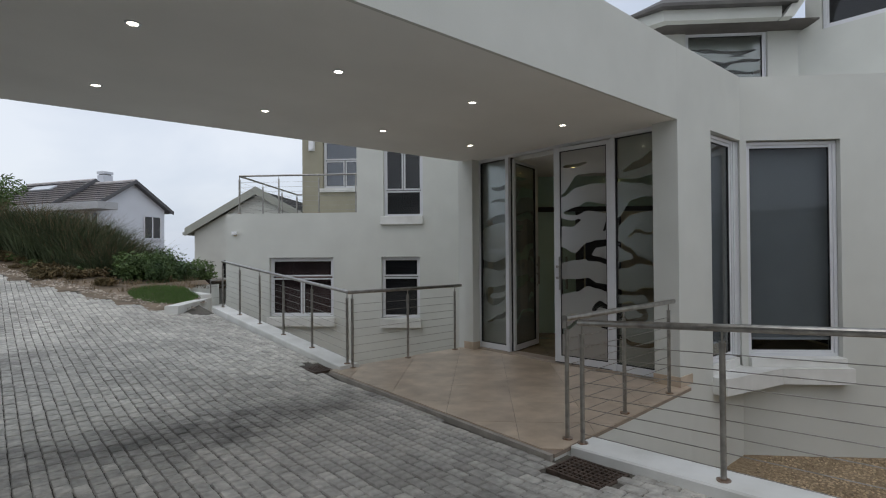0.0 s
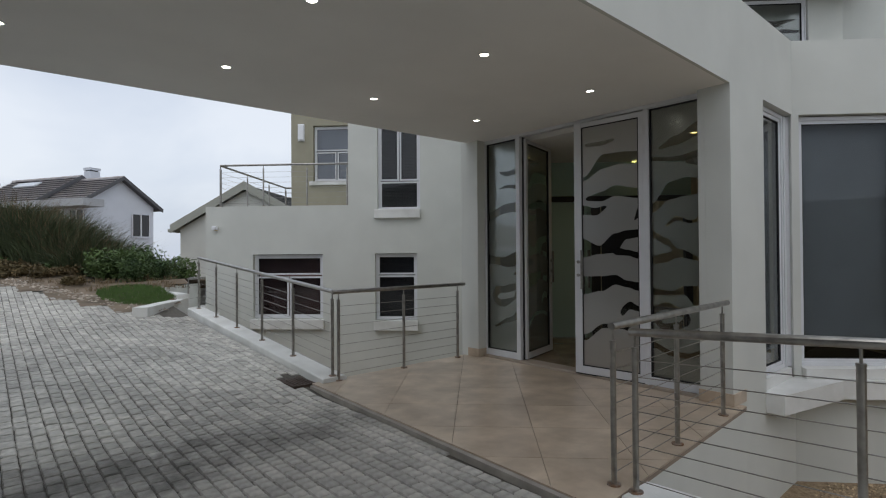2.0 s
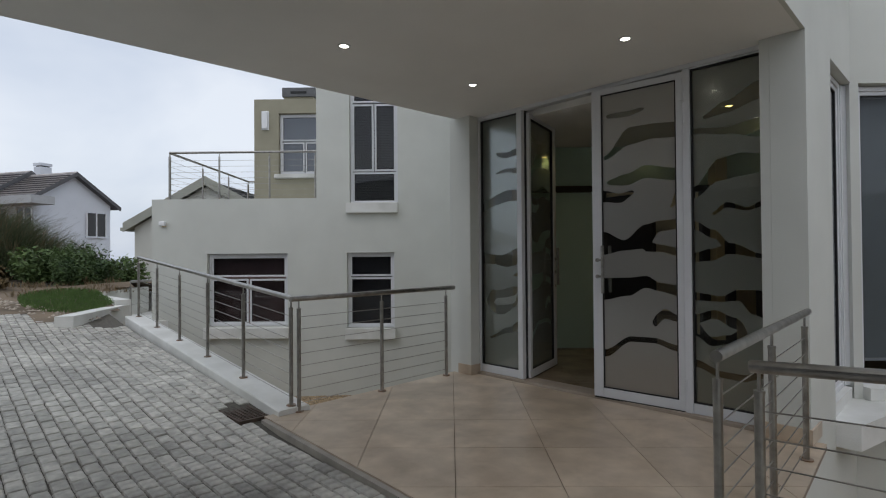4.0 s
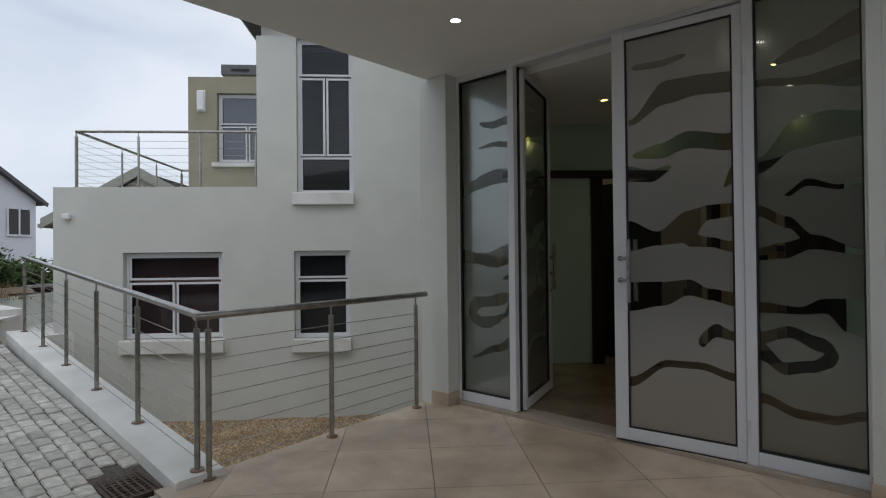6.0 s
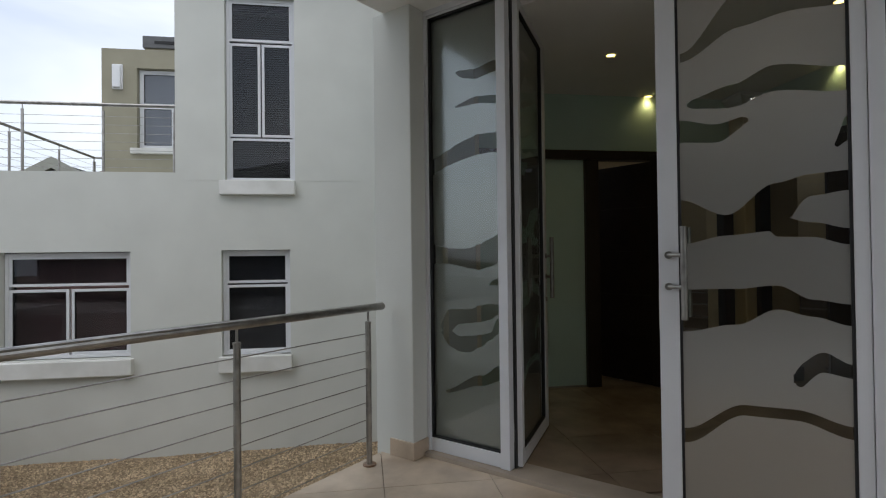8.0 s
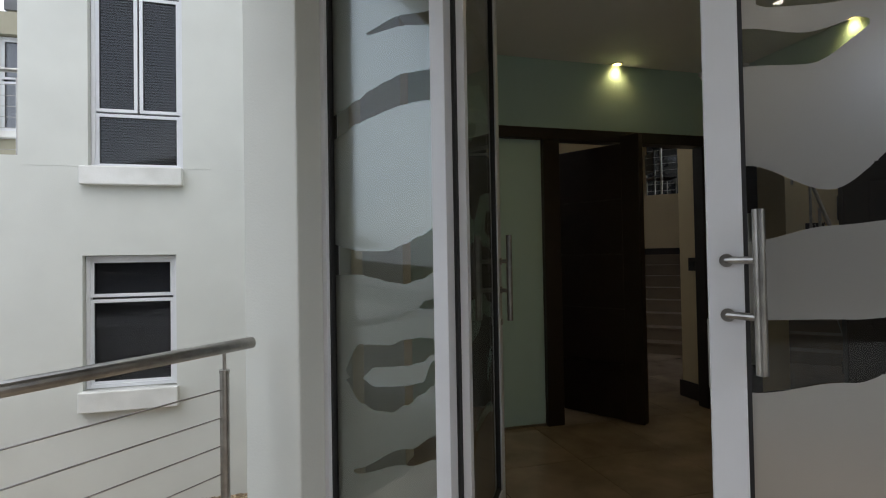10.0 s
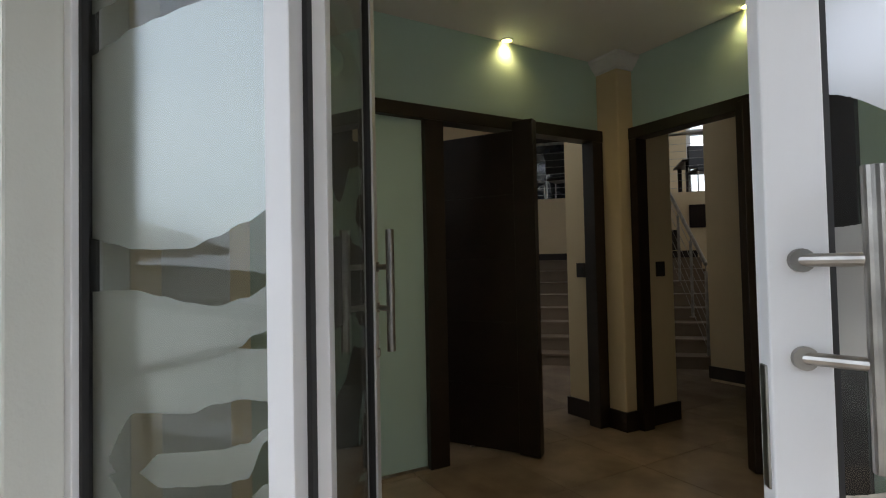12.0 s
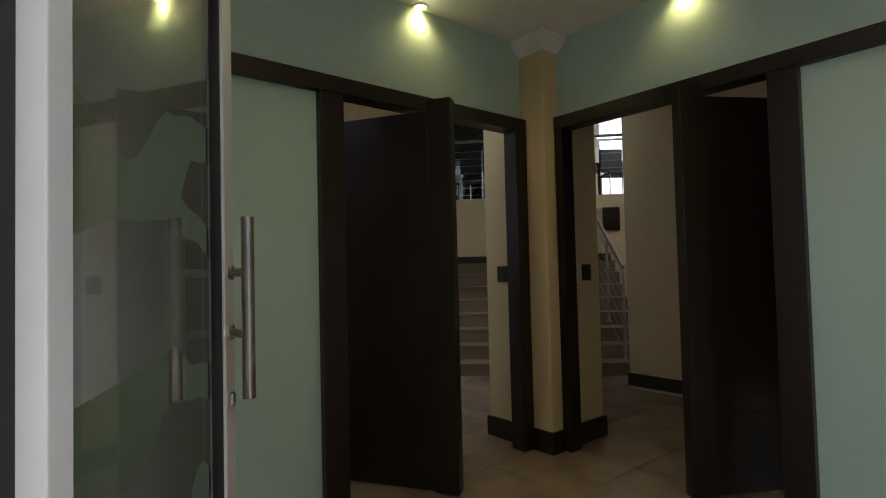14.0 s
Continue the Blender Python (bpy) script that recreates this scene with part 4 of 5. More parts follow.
structure("floor_upper", box(14.05, 17.6, -3, 9.2, 2.2, 2.4), STAIRSTONE, "tiled upper floor of the stair hall", "floor")
structure("baseboard_landing", box(13.87, 13.9, 2.9, 6.6, 1.36, 1.47), DARKWOOD, "dark wooden skirting above the stairs", "baseboard")
structure("baseboard_stair", box(13.87, 13.9, 2.74, 3.0, 1.83, 2.19, bm=box(13.87, 13.9, 3.15, 3.40, 1.48, 1.80)), DARKWOOD, "dark wooden skirting stepping up beside the stairs", "baseboard")
window("window_8", pose(17.6, 0, 0, 0, 0, -90), -2.34, -1.46, 2.76, 4.99, 0.1, [(-2.295, -1.505, 4.2, 4.945), (-2.295, -1.505, 2.805, 4.15)], "white framed window with bright daylight", glass=CLEAR)


def partition(flip):
    f = (lambda b: mirrored(b, 4.372)) if flip else (lambda b: b)
    u0 = 1.42 if flip else 0.44
    t = thing("glass_partition", I4, "dark wooden partition with green frosted glass", "partition", "vestibule partitions", "structure")

    def p(name, bm, material, label=""):
        bm.transform(R45)
        return part(name, f(bm), material, t, label)

    p("transom", box(u0, 3.378, 9.675, 9.805, 2.285, 2.375, 0.004), DARKWOOD)
    pu = 1.83 if flip else 1.76
    p("post", box(pu, pu + 0.14, 9.68, 9.80, 0.02, 2.284, 0.004), DARKWOOD)
    p("jamb", box(3.27, 3.378, 9.68, 9.80, 0.02, 2.284, 0.004), DARKWOOD)
    g = p("lower_glass", box(u0, pu, 9.73, 9.742, 0.032, 2.285), GREENFROST, "green frosted glass panel")
    g = p("upper_glass", box(u0, 3.378, 9.73, 9.742, 2.375, 2.943), GREENFROST, "green frosted glass panel above the transom")
    p("floor_channel", box(u0, pu, 9.72, 9.752, 0.02, 0.036), STEEL)


partition(False)
partition(True)


def pivot_door(flip):
    f = (lambda b: mirrored(b, 4.30)) if flip else (lambda b: b)
    t = thing("pivot_door", I4, "dark stained wooden pivot door standing half open", "door", "vestibule doors")
    m = pose(8.46, 4.93, 0.02, 0, 0, 76)

    def p(name, bm, material, label=""):
        bm.transform(m)
        return part(name, f(bm), material, t, label)

    W = 0.86
    p("panel", box(0.15, W, -0.022, 0.022, 0.012, 2.235, 0.003), DARKWOOD)
    st = p("stile", box(0.0, 0.148, -0.04, 0.04, 0.010, 2.295, 0.005), DARKWOOD)
    for k in range(5):
        z = 0.02 + 0.443 * k
        p("board", box(0.152, W - 0.002, 0.022, 0.028, z, z + 0.436, 0.002), DARKWOOD)
    p("pivot", tube((W - 0.34, 0, 0), (W - 0.34, 0, 0.014), 0.02), STEEL)


pivot_door(False)
pivot_door(True)


def pillar():
    t = thing("pillar", R45, "cream pillar with white moulded capital and dark skirting", "pillar", kind="structure")
    part("shaft", box(3.38, 3.99, 9.52, 10.13, 0.02, 2.944, 0.012), CREAM, t)
    sk = box(3.362, 4.008, 9.502, 10.148, 0.02, 0.17, 0.004)
    part("skirting", sk, DARKWOOD, t, "dark wooden skirting")
    cp = bmesh.new()
    prof = [(0.002, 2.835), (0.016, 2.838), (0.018, 2.850), (0.035, 2.862), (0.062, 2.895), (0.072, 2.912), (0.085, 2.918), (0.085, 2.943)]
    rings = []
    for o, z in prof:
        rings.append([cp.verts.new(c) for c in ((3.38 - o, 9.52 - o, z), (3.99 + o, 9.52 - o, z), (3.99 + o, 10.13 + o, z), (3.38 - o, 10.13 + o, z))])
    for r, s in zip(rings, rings[1:]):
        for k in range(4):
            cp.faces.new((r[k], r[(k + 1) % 4], s[(k + 1) % 4], s[k]))
    cp.faces.new(rings[-1])
    cp.faces.new(rings[0][::-1])
    part("capital", cp, WHITE, t, "white moulded plaster capital")


pillar()


def switch(flip):
    f = mirrored if flip else (lambda b: b)
    t = thing("light_switch", I4, "dark bronze switch plate on the cream pillar", "switch", "switch plates")
    for name, bm, m in (("plate", box(3.366, 3.379, 9.90, 10.0, 1.20, 1.32, 0.003), DARKWOOD), ("rocker", box(3.36, 3.3665, 9.92, 9.98, 1.235, 1.285, 0.002), GASKET)):
        bm.transform(R45)
        part(name, f(bm), m, t)


switch(False)
switch(True)


def stairs():
    t = thing("staircase", Matrix.Translation((11.7, 2.9, 0)), "beige tiled stairs rising to the upper floor", "stairs", kind="structure")
    for k in range(8):
        s = part("step", box(0.27 * k, 2.19, 0, 3.0, 0.17 * k, 0.17 * (k + 1) - 0.03), STAIRSTONE, t)
        part("tread", box(0.27 * k - 0.02, 0.27 * (k + 1), 0, 3.0, 0.17 * (k + 1) - 0.03, 0.17 * (k + 1), 0.004), STAIRSTONE, s)


stairs()
railing((11.75, 3.22, 0.17), (13.75, 3.34, 1.36), [0.0, 0.33, 0.66, 1.0], "polished steel stair railing", height=1.1, cables=6)
railing((13.98, 2.6, 2.4), (13.98, 6.4, 2.4), [0.0, 0.25, 0.5, 0.75, 1.0], "polished steel railing at the edge of the upper floor", height=0.95, cables=7)


def chair(m):
    t = thing("dining_chair", m, "black upholstered chair with chrome legs on the upper floor", "chair", "upper floor chairs")
    part("seat", box(-0.22, 0.22, -0.22, 0.22, 0.43, 0.49, 0.02), BLACK, t)
    part("backrest", box(-0.21, 0.21, 0.19, 0.24, 0.55, 0.95, 0.02), BLACK, t)
    for x in (-0.2, 0.2):
        for y in (-0.2, 0.21):
            part("leg", tube((x, y, 0), (x * 0.98, y, 0.43 if y < 0 else 0.9), 0.012, seg=8), STEEL, t, "chrome tube leg")
    return t


ch = chair(pose(14.9, 5.0, 2.4, 0, 0, 70))
copy_thing(ch, pose(14.85, 2.55, 2.4, 0, 0, -80))
copy_thing(ch, pose(14.9, 1.95, 2.4, 0, 0, 100))
copy_thing(ch, pose(15.2, 5.6, 2.4, 0, 0, 30))


def dining_table():
    t = thing("dining_table", pose(15.7, 2.15, 2.4), "dark wooden table on the upper floor", "table")
    part("tabletop", box(-0.5, 0.5, -0.7, 0.7, 0.71, 0.75, 0.005), DARKWOOD, t)
    for x in (-0.42, 0.42):
        for y in (-0.6, 0.6):
            part("leg", box(x - 0.035, x + 0.035, y - 0.035, y + 0.035, 0, 0.709, 0.004), DARKWOOD, t)


dining_table()
structure("window_dark", box(17.52, 17.59, 4.4, 6.2, 2.7, 4.7), DARKGLASS, "dark glazed cabinet front on the end wall", "window")

WARM = (1.0, 0.78, 0.34)
for i, (x, y) in enumerate(((8.60, 5.12), (8.55, 3.57), (7.25, 5.05), (7.25, 3.57))):
    d = downlight(x, y, 2.945, "ceiling_spotlight", "small round warm ceiling spotlight, switched on", "vestibule spotlights", 0.036, WARMLAMP)
    sp = bpy.data.lights.new("spot", 'SPOT')
    sp.energy, sp.color, sp.spot_size, sp.spot_blend, sp.shadow_soft_size = 2.4, WARM, radians(140), 1.0, 0.03
    so2 = new("spot_lamp", sp)
    so2.matrix_world = Matrix.Translation((x, y, 2.92))

# ---- small things on the house ----
def wall_light():
    t = thing("wall_light", R45, "white rectangular bulkhead light on the tan wall", "wall light")
    part("base", box(-5.56, -5.36, 16.55, 16.6, 4.90, 5.42, 0.01), WHITE, t)
    part("cover", box(-5.545, -5.375, 16.49, 16.55, 4.92, 5.40, 0.025), WHITE, t)


def alarm_sensor():
    t = thing("alarm_sensor", R45, "small cream alarm sensor on the house front", "sensor")
    part("base", box(-6.17, -6.09, F - 0.02, F, 2.0, 2.1, 0.004), CREAM, t)
    part("head", box(-6.19, -6.07, F - 0.11, F - 0.02, 2.02, 2.11, 0.02), WHITE, t)


def chimney():
    t = thing("chimney_vent", R45, "tan flue with a dark slotted concrete cap", "chimney")
    part("stack", box(-5.05, -4.2, 16.95, 17.6, 5.7, 5.92), TAN, t)
    part("cap", box(-5.10, -4.15, 16.9, 17.65, 5.92, 6.18, 0.01), mat("dark_concrete", (0.14, 0.145, 0.15), 0.8), t, "dark grey concrete cap")
    # No holes are cut; black blocks stand in for the shaded slots.
    part("slot", box(-4.85, -4.4, 16.885, 16.91, 6.01, 6.07), GASKET, t, "black block for the shade inside the vent slot")
    part("side_slot", box(-4.16, -4.14, 17.1, 17.45, 6.01, 6.07), GASKET, t)


wall_light()
alarm_sensor()
chimney()
structure("trim_joint", box(-3.02, -2.44, F - 0.003, F, 2.455, 2.4585, bm=box(-1.39, 0.17, F - 0.003, F, 2.455, 2.4585)), PLASTER, "thin plaster joint line across the tower", "trim", R45)


# ---- gabled wing behind the court front ----
def gable_wing():
    t = thing("gabled_wing", R45, "pale plastered gabled wing with grey-green barge boards", "house")
    uc, wz, ze, za, hs = -10.4, 23.8, 2.55, 4.45, 3.4
    bm = bmesh.new()
    a = [(uc - hs + 0.32, -1.2), (uc + hs - 0.32, -1.2), (uc + hs - 0.32, ze + 0.10), (uc, za - 0.1), (uc - hs + 0.32, ze + 0.10)]
    f = [bm.verts.new((u, wz, z)) for u, z in a]
    g = [bm.verts.new((u, wz + 7, z)) for u, z in a]
    bm.faces.new(f)
    bm.faces.new(g[::-1])
    for i in range(5):
        bm.faces.new((f[i], g[i], g[(i + 1) % 5], f[(i + 1) % 5]))
    bmesh.ops.recalc_face_normals(bm, faces=bm.faces[:])
    part("wall", bm, PLASTER, t)
    for sgn, nm in ((-1, "barge_board"), (1, "barge_board")):
        bm = bmesh.new()
        c = [(uc, za + 0.27), (uc + sgn * hs, ze + 0.27), (uc + sgn * hs, ze - 0.10), (uc, za - 0.10)]
        f = [bm.verts.new((u, wz - 0.30, z)) for u, z in c]
        g = [bm.verts.new((u, wz - 0.25, z)) for u, z in c]
        bm.faces.new(f)
        bm.faces.new(g[::-1])
        for i in range(4):
            bm.faces.new((f[i], g[i], g[(i + 1) % 4], f[(i + 1) % 4]))
        bmesh.ops.recalc_face_normals(bm, faces=bm.faces[:])
        part(nm, bm, GUTTER, t)
        bm = bmesh.new()
        c = [(uc, za + 0.10), (uc + sgn * hs, ze + 0.10), (uc + sgn * hs, ze + 0.04), (uc, za + 0.04)]
        f = [bm.verts.new((u, wz - 0.25, z)) for u, z in c]
        g = [bm.verts.new((u, wz + 7, z)) for u, z in c]
        bm.faces.new(f)
        bm.faces.new(g[::-1])
        for i in range(4):
            bm.faces.new((f[i], g[i], g[(i + 1) % 4], f[(i + 1) % 4]))
        bmesh.ops.recalc_face_normals(bm, faces=bm.faces[:])
        part("soffit", bm, GUTTER, t)
        for k in range(14):
            s0, s1 = k / 14, (k + 1.08) / 14
            r = bmesh.new()
            v = [r.verts.new((uc + sgn * hs * s, w, za + 0.14 - (za - ze) * s + dz)) for s, w, dz in ((s0, wz - 0.28, 0), (s1, wz - 0.28, 0.03), (s1, wz + 7, 0.03), (s0, wz + 7, 0))]
            r.faces.new(v if sgn > 0 else v[::-1])
            bmesh.ops.solidify(r, geom=r.faces[:], thickness=0.03)
            part("tile_course", r, ROOF, t)
    part("gutter", box(uc - hs - 0.1, uc - hs + 0.02, wz - 0.3, wz + 7, ze - 0.06, ze + 0.08, 0.01), GUTTER, t)
    d = part("window", box(uc - hs + 1.7, uc - hs + 1.95, wz - 0.03, wz, 0.2, 1.3), DARKGLASS, t, "narrow dark window slot")


gable_wing()
railing((4.0, 13.3, 0.12), (4.8, 13.9, 0.12), [0.0, 1.0], "low steel railing beside the lawn steps", height=0.8, cables=3)
structure("landing_steps", prism([(3.9, 13.2), (5.2, 13.2), (5.2, 15.6), (4.85, 15.6), (3.84, 14.4)], -1.5, 0.12), COPING, "pale landing at the top of the court steps", "steps")

# ---- neighbour houses on the rise ----
R41 = pose(0, 0, 0, 0, 0, -40.9)


def extruded(poly, d, bm=None):
    """poly: points (x, y, z) of one end; d: the way to the other end."""
    bm = bm or bmesh.new()
    a = [bm.verts.new(p) for p in poly]
    b = [bm.verts.new(Vector(p) + Vector(d)) for p in poly]
    n = len(poly)
    bm.faces.new(a)
    bm.faces.new(b[::-1])
    for i in range(n):
        bm.faces.new((a[i], b[i], b[(i + 1) % n], a[(i + 1) % n]))
    bmesh.ops.recalc_face_normals(bm, faces=bm.faces[:])
    return bm


def far_window(t, x0, x1, z0, z1, y, mull=1):
    w = part("window", box(x0, x1, y - 0.06, y + 0.02, z0, z1), DARKGLASS, t, "dark window with grey frame")
    for k in range(mull + 2):
        x = x0 + (x1 - x0) * k / (mull + 1)
        part("frame", box(x - 0.05, x + 0.05, y - 0.1, y - 0.055, z0, z1), ALU, w)
    part("sill", box(x0 - 0.1, x1 + 0.1, y - 0.14, y, z0 - 0.12, z0), WHITE, w)


def roof_rows(t, ridge0, ridge1, eave0, eave1, n):
    """Tile courses between a ridge and an eave line."""
    r0, r1, e0, e1 = (Vector(v) for v in (ridge0, ridge1, eave0, eave1))
    nrm = (r1 - r0).cross(e0 - r0).normalized()
    if nrm.z < 0:
        nrm = -nrm
    for k in range(n):
        s0, s1 = k / n, (k + 1.06) / n
        bm = bmesh.new()
        v = [r0.lerp(e0, s0), r1.lerp(e1, s0), r1.lerp(e1, s1) + nrm * 0.09, r0.lerp(e0, s1) + nrm * 0.09]
        bm.faces.new([bm.verts.new(p) for p in v])
        bmesh.ops.solidify(bm, geom=bm.faces[:], thickness=0.05)
        part("tile_course", bm, FARROOF, t)


def neighbour():
    """Local x runs across the gable, local y back along the ridge."""
    hm = R41 @ pose(-23.4, 40, 0, 0, 0, 69.6)
    t = thing("neighbour_house", hm, "white gabled house with dark grey tiled roof on the rise", "house")
    verge = mat("dark_verge", (0.10, 0.10, 0.105), 0.7)
    part("gable_wall", extruded([(-2.9, 0.4, -4), (2.9, 0.4, -4), (2.9, 0.4, 5.25), (0, 0.4, 7.1), (-2.9, 0.4, 5.25)], (0, 4.2, 0)), FARWALL, t)
    part("main_wall", extruded([(-3.0, 4.6, -4), (4.0, 4.6, -4), (4.0, 4.6, 5.2), (0, 4.6, 7.4), (-3.0, 4.6, 5.2)], (0, 7.6, 0)), FARWALL, t)
    part("roof_body", extruded([(-3.3, 0.1, 4.98), (0, 0.1, 7.12), (3.3, 0.1, 4.98), (3.3, 0.1, 5.1), (0, 0.1, 7.26), (-3.3, 0.1, 5.1)], (0, 4.6, 0)), verge, t, "dark roof deck under the tiles")
    part("main_roof_body", extruded([(-3.7, 4.5, 5.0), (0, 4.5, 7.42), (4.3, 4.5, 5.0), (4.3, 4.5, 5.12), (0, 4.5, 7.56), (-3.7, 4.5, 5.12)], (0, 7.9, 0)), verge, t, "dark roof deck under the tiles")
    roof_rows(t, (0, 0.0, 7.27), (0, 4.6, 7.27), (-3.35, 0.0, 5.1), (-3.35, 4.6, 5.1), 11)
    roof_rows(t, (0, 0.0, 7.27), (0, 4.6, 7.27), (3.35, 0.0, 5.1), (3.35, 4.6, 5.1), 11)
    roof_rows(t, (0, 4.4, 7.58), (0, 12.4, 7.58), (-3.8, 4.4, 5.1), (-3.8, 12.9, 5.1), 12)
    roof_rows(t, (0, 4.4, 7.58), (0, 12.4, 7.58), (4.4, 4.4, 5.1), (4.4, 12.9, 5.1), 12)
    part("ridge", tube((0, 0, 7.29), (0, 4.5, 7.29), 0.11, seg=8), FARROOF, t)
    part("main_ridge", tube((0, 4.4, 7.60), (0, 12.4, 7.60), 0.11, seg=8), FARROOF, t)
    for s in (-1, 1):
        part("verge", extruded([(0, -0.06, 7.36), (0, -0.06, 7.08), (s * 3.4, -0.06, 4.9), (s * 3.45, -0.06, 5.16)], (0, 0.09, 0)), verge, t, "dark verge board")
        part("main_verge", extruded([(0, 4.32, 7.68), (0, 4.32, 7.36), (s * 3.85, 4.32, 4.9), (s * 3.9, 4.32, 5.16)], (0, 0.1, 0)), verge, t, "dark verge board")
    ch = part("chimney", box(0.6, 1.4, 4.3, 5.0, 6.4, 8.1), FARWALL, t, "white plastered chimney")
    part("cap", box(0.57, 1.43, 4.27, 5.03, 8.18, 8.38), FARWALL, ch)
    # Solid black filler stands in for the shade under the cap.
    part("gap", box(0.7, 1.3, 4.4, 4.9, 8.1, 8.18), GASKET, ch, "black block for the shade in the gap under the cap")
    part("flat_fascia", box(-4.0, -2.5, -1.3, 8.2, 4.82, 5.34, 0.02), mat("grey_fascia", (0.42, 0.43, 0.44), 0.8, var=0.05), t, "flat grey fascia over the verandah")

    def opening(m, w, z0, z1):
        g = box(-w / 2, w / 2, -0.05, 0.02, z0, z1)
        g.transform(m)
        win = part("window", g, DARKGLASS, t, "dark window with grey frame")
        for k in range(3):
            f = box(-w / 2 + w * k / 2 - 0.05, -w / 2 + w * k / 2 + 0.05, -0.09, -0.05, z0, z1)
            f.transform(m)
            part("frame", f, ALU, win)
        f = box(-w / 2 - 0.1, w / 2 + 0.1, -0.13, -0.0, z0 - 0.12, z0)
        f.transform(m)
        part("sill", f, FARWALL, win)

    opening(pose(1.73, 0.4, 0), 1.5, 2.95, 4.62)
    for q, w in ((0.8, 1.4), (3.2, 1.7), (6.0, 0.8)):
        opening(pose(-3.0 if q > 4.6 else -2.9, q, 0, 0, 0, -90), w, 3.0, 4.65)
    sk = box(-0.33, 0.33, -1.25, 1.25, 0, 0.12)
    sk.transform(pose(-1.0, 9.0, 6.98, 0, -33, 0))
    part("skylight", sk, mat("skylight_pane", (0.62, 0.65, 0.68), 0.25), t, "pale skylight pane")


def neighbour_small():
    t = thing("cottage_house", R41, "distant white house with dark grey roof", "house")
    part("wall", box(-58, -49.2, 60, 66, -4, 8.6), FARWALL, t)
    part("gable", extruded([(-49.3, 60, 8.6), (-49.3, 63, 9.3), (-49.3, 66, 8.6)], (-8, 0, 0)), FARWALL, t)
    roof_rows(t, (-58, 63, 9.45), (-48.9, 63, 9.45), (-58, 59.5, 8.6), (-48.9, 59.5, 8.6), 6)
    roof_rows(t, (-58, 63, 9.45), (-48.9, 63, 9.45), (-58, 66.5, 8.6), (-48.9, 66.5, 8.6), 6)
    far_window(t, -53.2, -51.6, 5.2, 6.8, 60)


neighbour()
neighbour_small()


# ---- planting ----
def blades(rng, n, radius, h0, h1, width, lean, droop=0.3):
    """A tuft of narrow bent blades round the origin."""
    verts, faces = [], []
    for _ in range(n):
        a, r = rng.uniform(0, 6.283), radius * math.sqrt(rng.random())
        x, y = r * math.cos(a), r * math.sin(a)
        h = rng.uniform(h0, h1) * (1 - 0.35 * (r / radius) ** 2)
        b = a + rng.uniform(-0.9, 0.9)
        l = lean * h * rng.uniform(0.3, 1.2) * (0.3 + r / radius)
        dx, dy = math.cos(b) * l, math.sin(b) * l
        c = rng.uniform(0, 6.283)
        wx, wy = math.cos(c) * width, math.sin(c) * width
        i = len(verts)
        m = 0.55
        verts += [(x - wx, y - wy, 0), (x + wx, y + wy, 0), (x + dx * m * 0.7 - wx * .8, y + dy * m * 0.7 - wy * .8, h * 0.6), (x + dx * m * 0.7 + wx * .8, y + dy * m * 0.7 + wy * .8, h * 0.6), (x + dx * 1.2, y + dy * 1.2, h * (1 - droop * rng.random()))]
        faces += [(i, i + 1, i + 3, i + 2), (i + 2, i + 3, i + 4)]
    return verts, faces


def raw(name, verts, faces, material):
    me = bpy.data.meshes.new(name)
    me.from_pydata(verts, [], faces)
    me.materials.append(material)
    return me


def reed_bush(x, y, size, seed, material=REED, label="tall olive-brown reed bush on the bank", dry=True):
    rng = random.Random(seed)
    t = thing("reed_bush", Matrix.Translation((x, y, bank_z(x, y) - 0.03)), label, "bush", "reed bushes")
    v, f = blades(rng, 2600, 0.85 * size, 0.7 * size, 1.25 * size, 0.011, 0.6)
    ob = new("foliage", raw("foliage", v, f, material))
    ob.parent = t
    if dry:
        v, f = blades(rng, 220, 0.8 * size, 1.25 * size, 1.6 * size, 0.006, 0.5)
        ob = new("dry_growth", raw("dry_growth", v, f, DRYGRASS))
        ob.parent = t
        ob["label"] = "pale dry seed stalks"


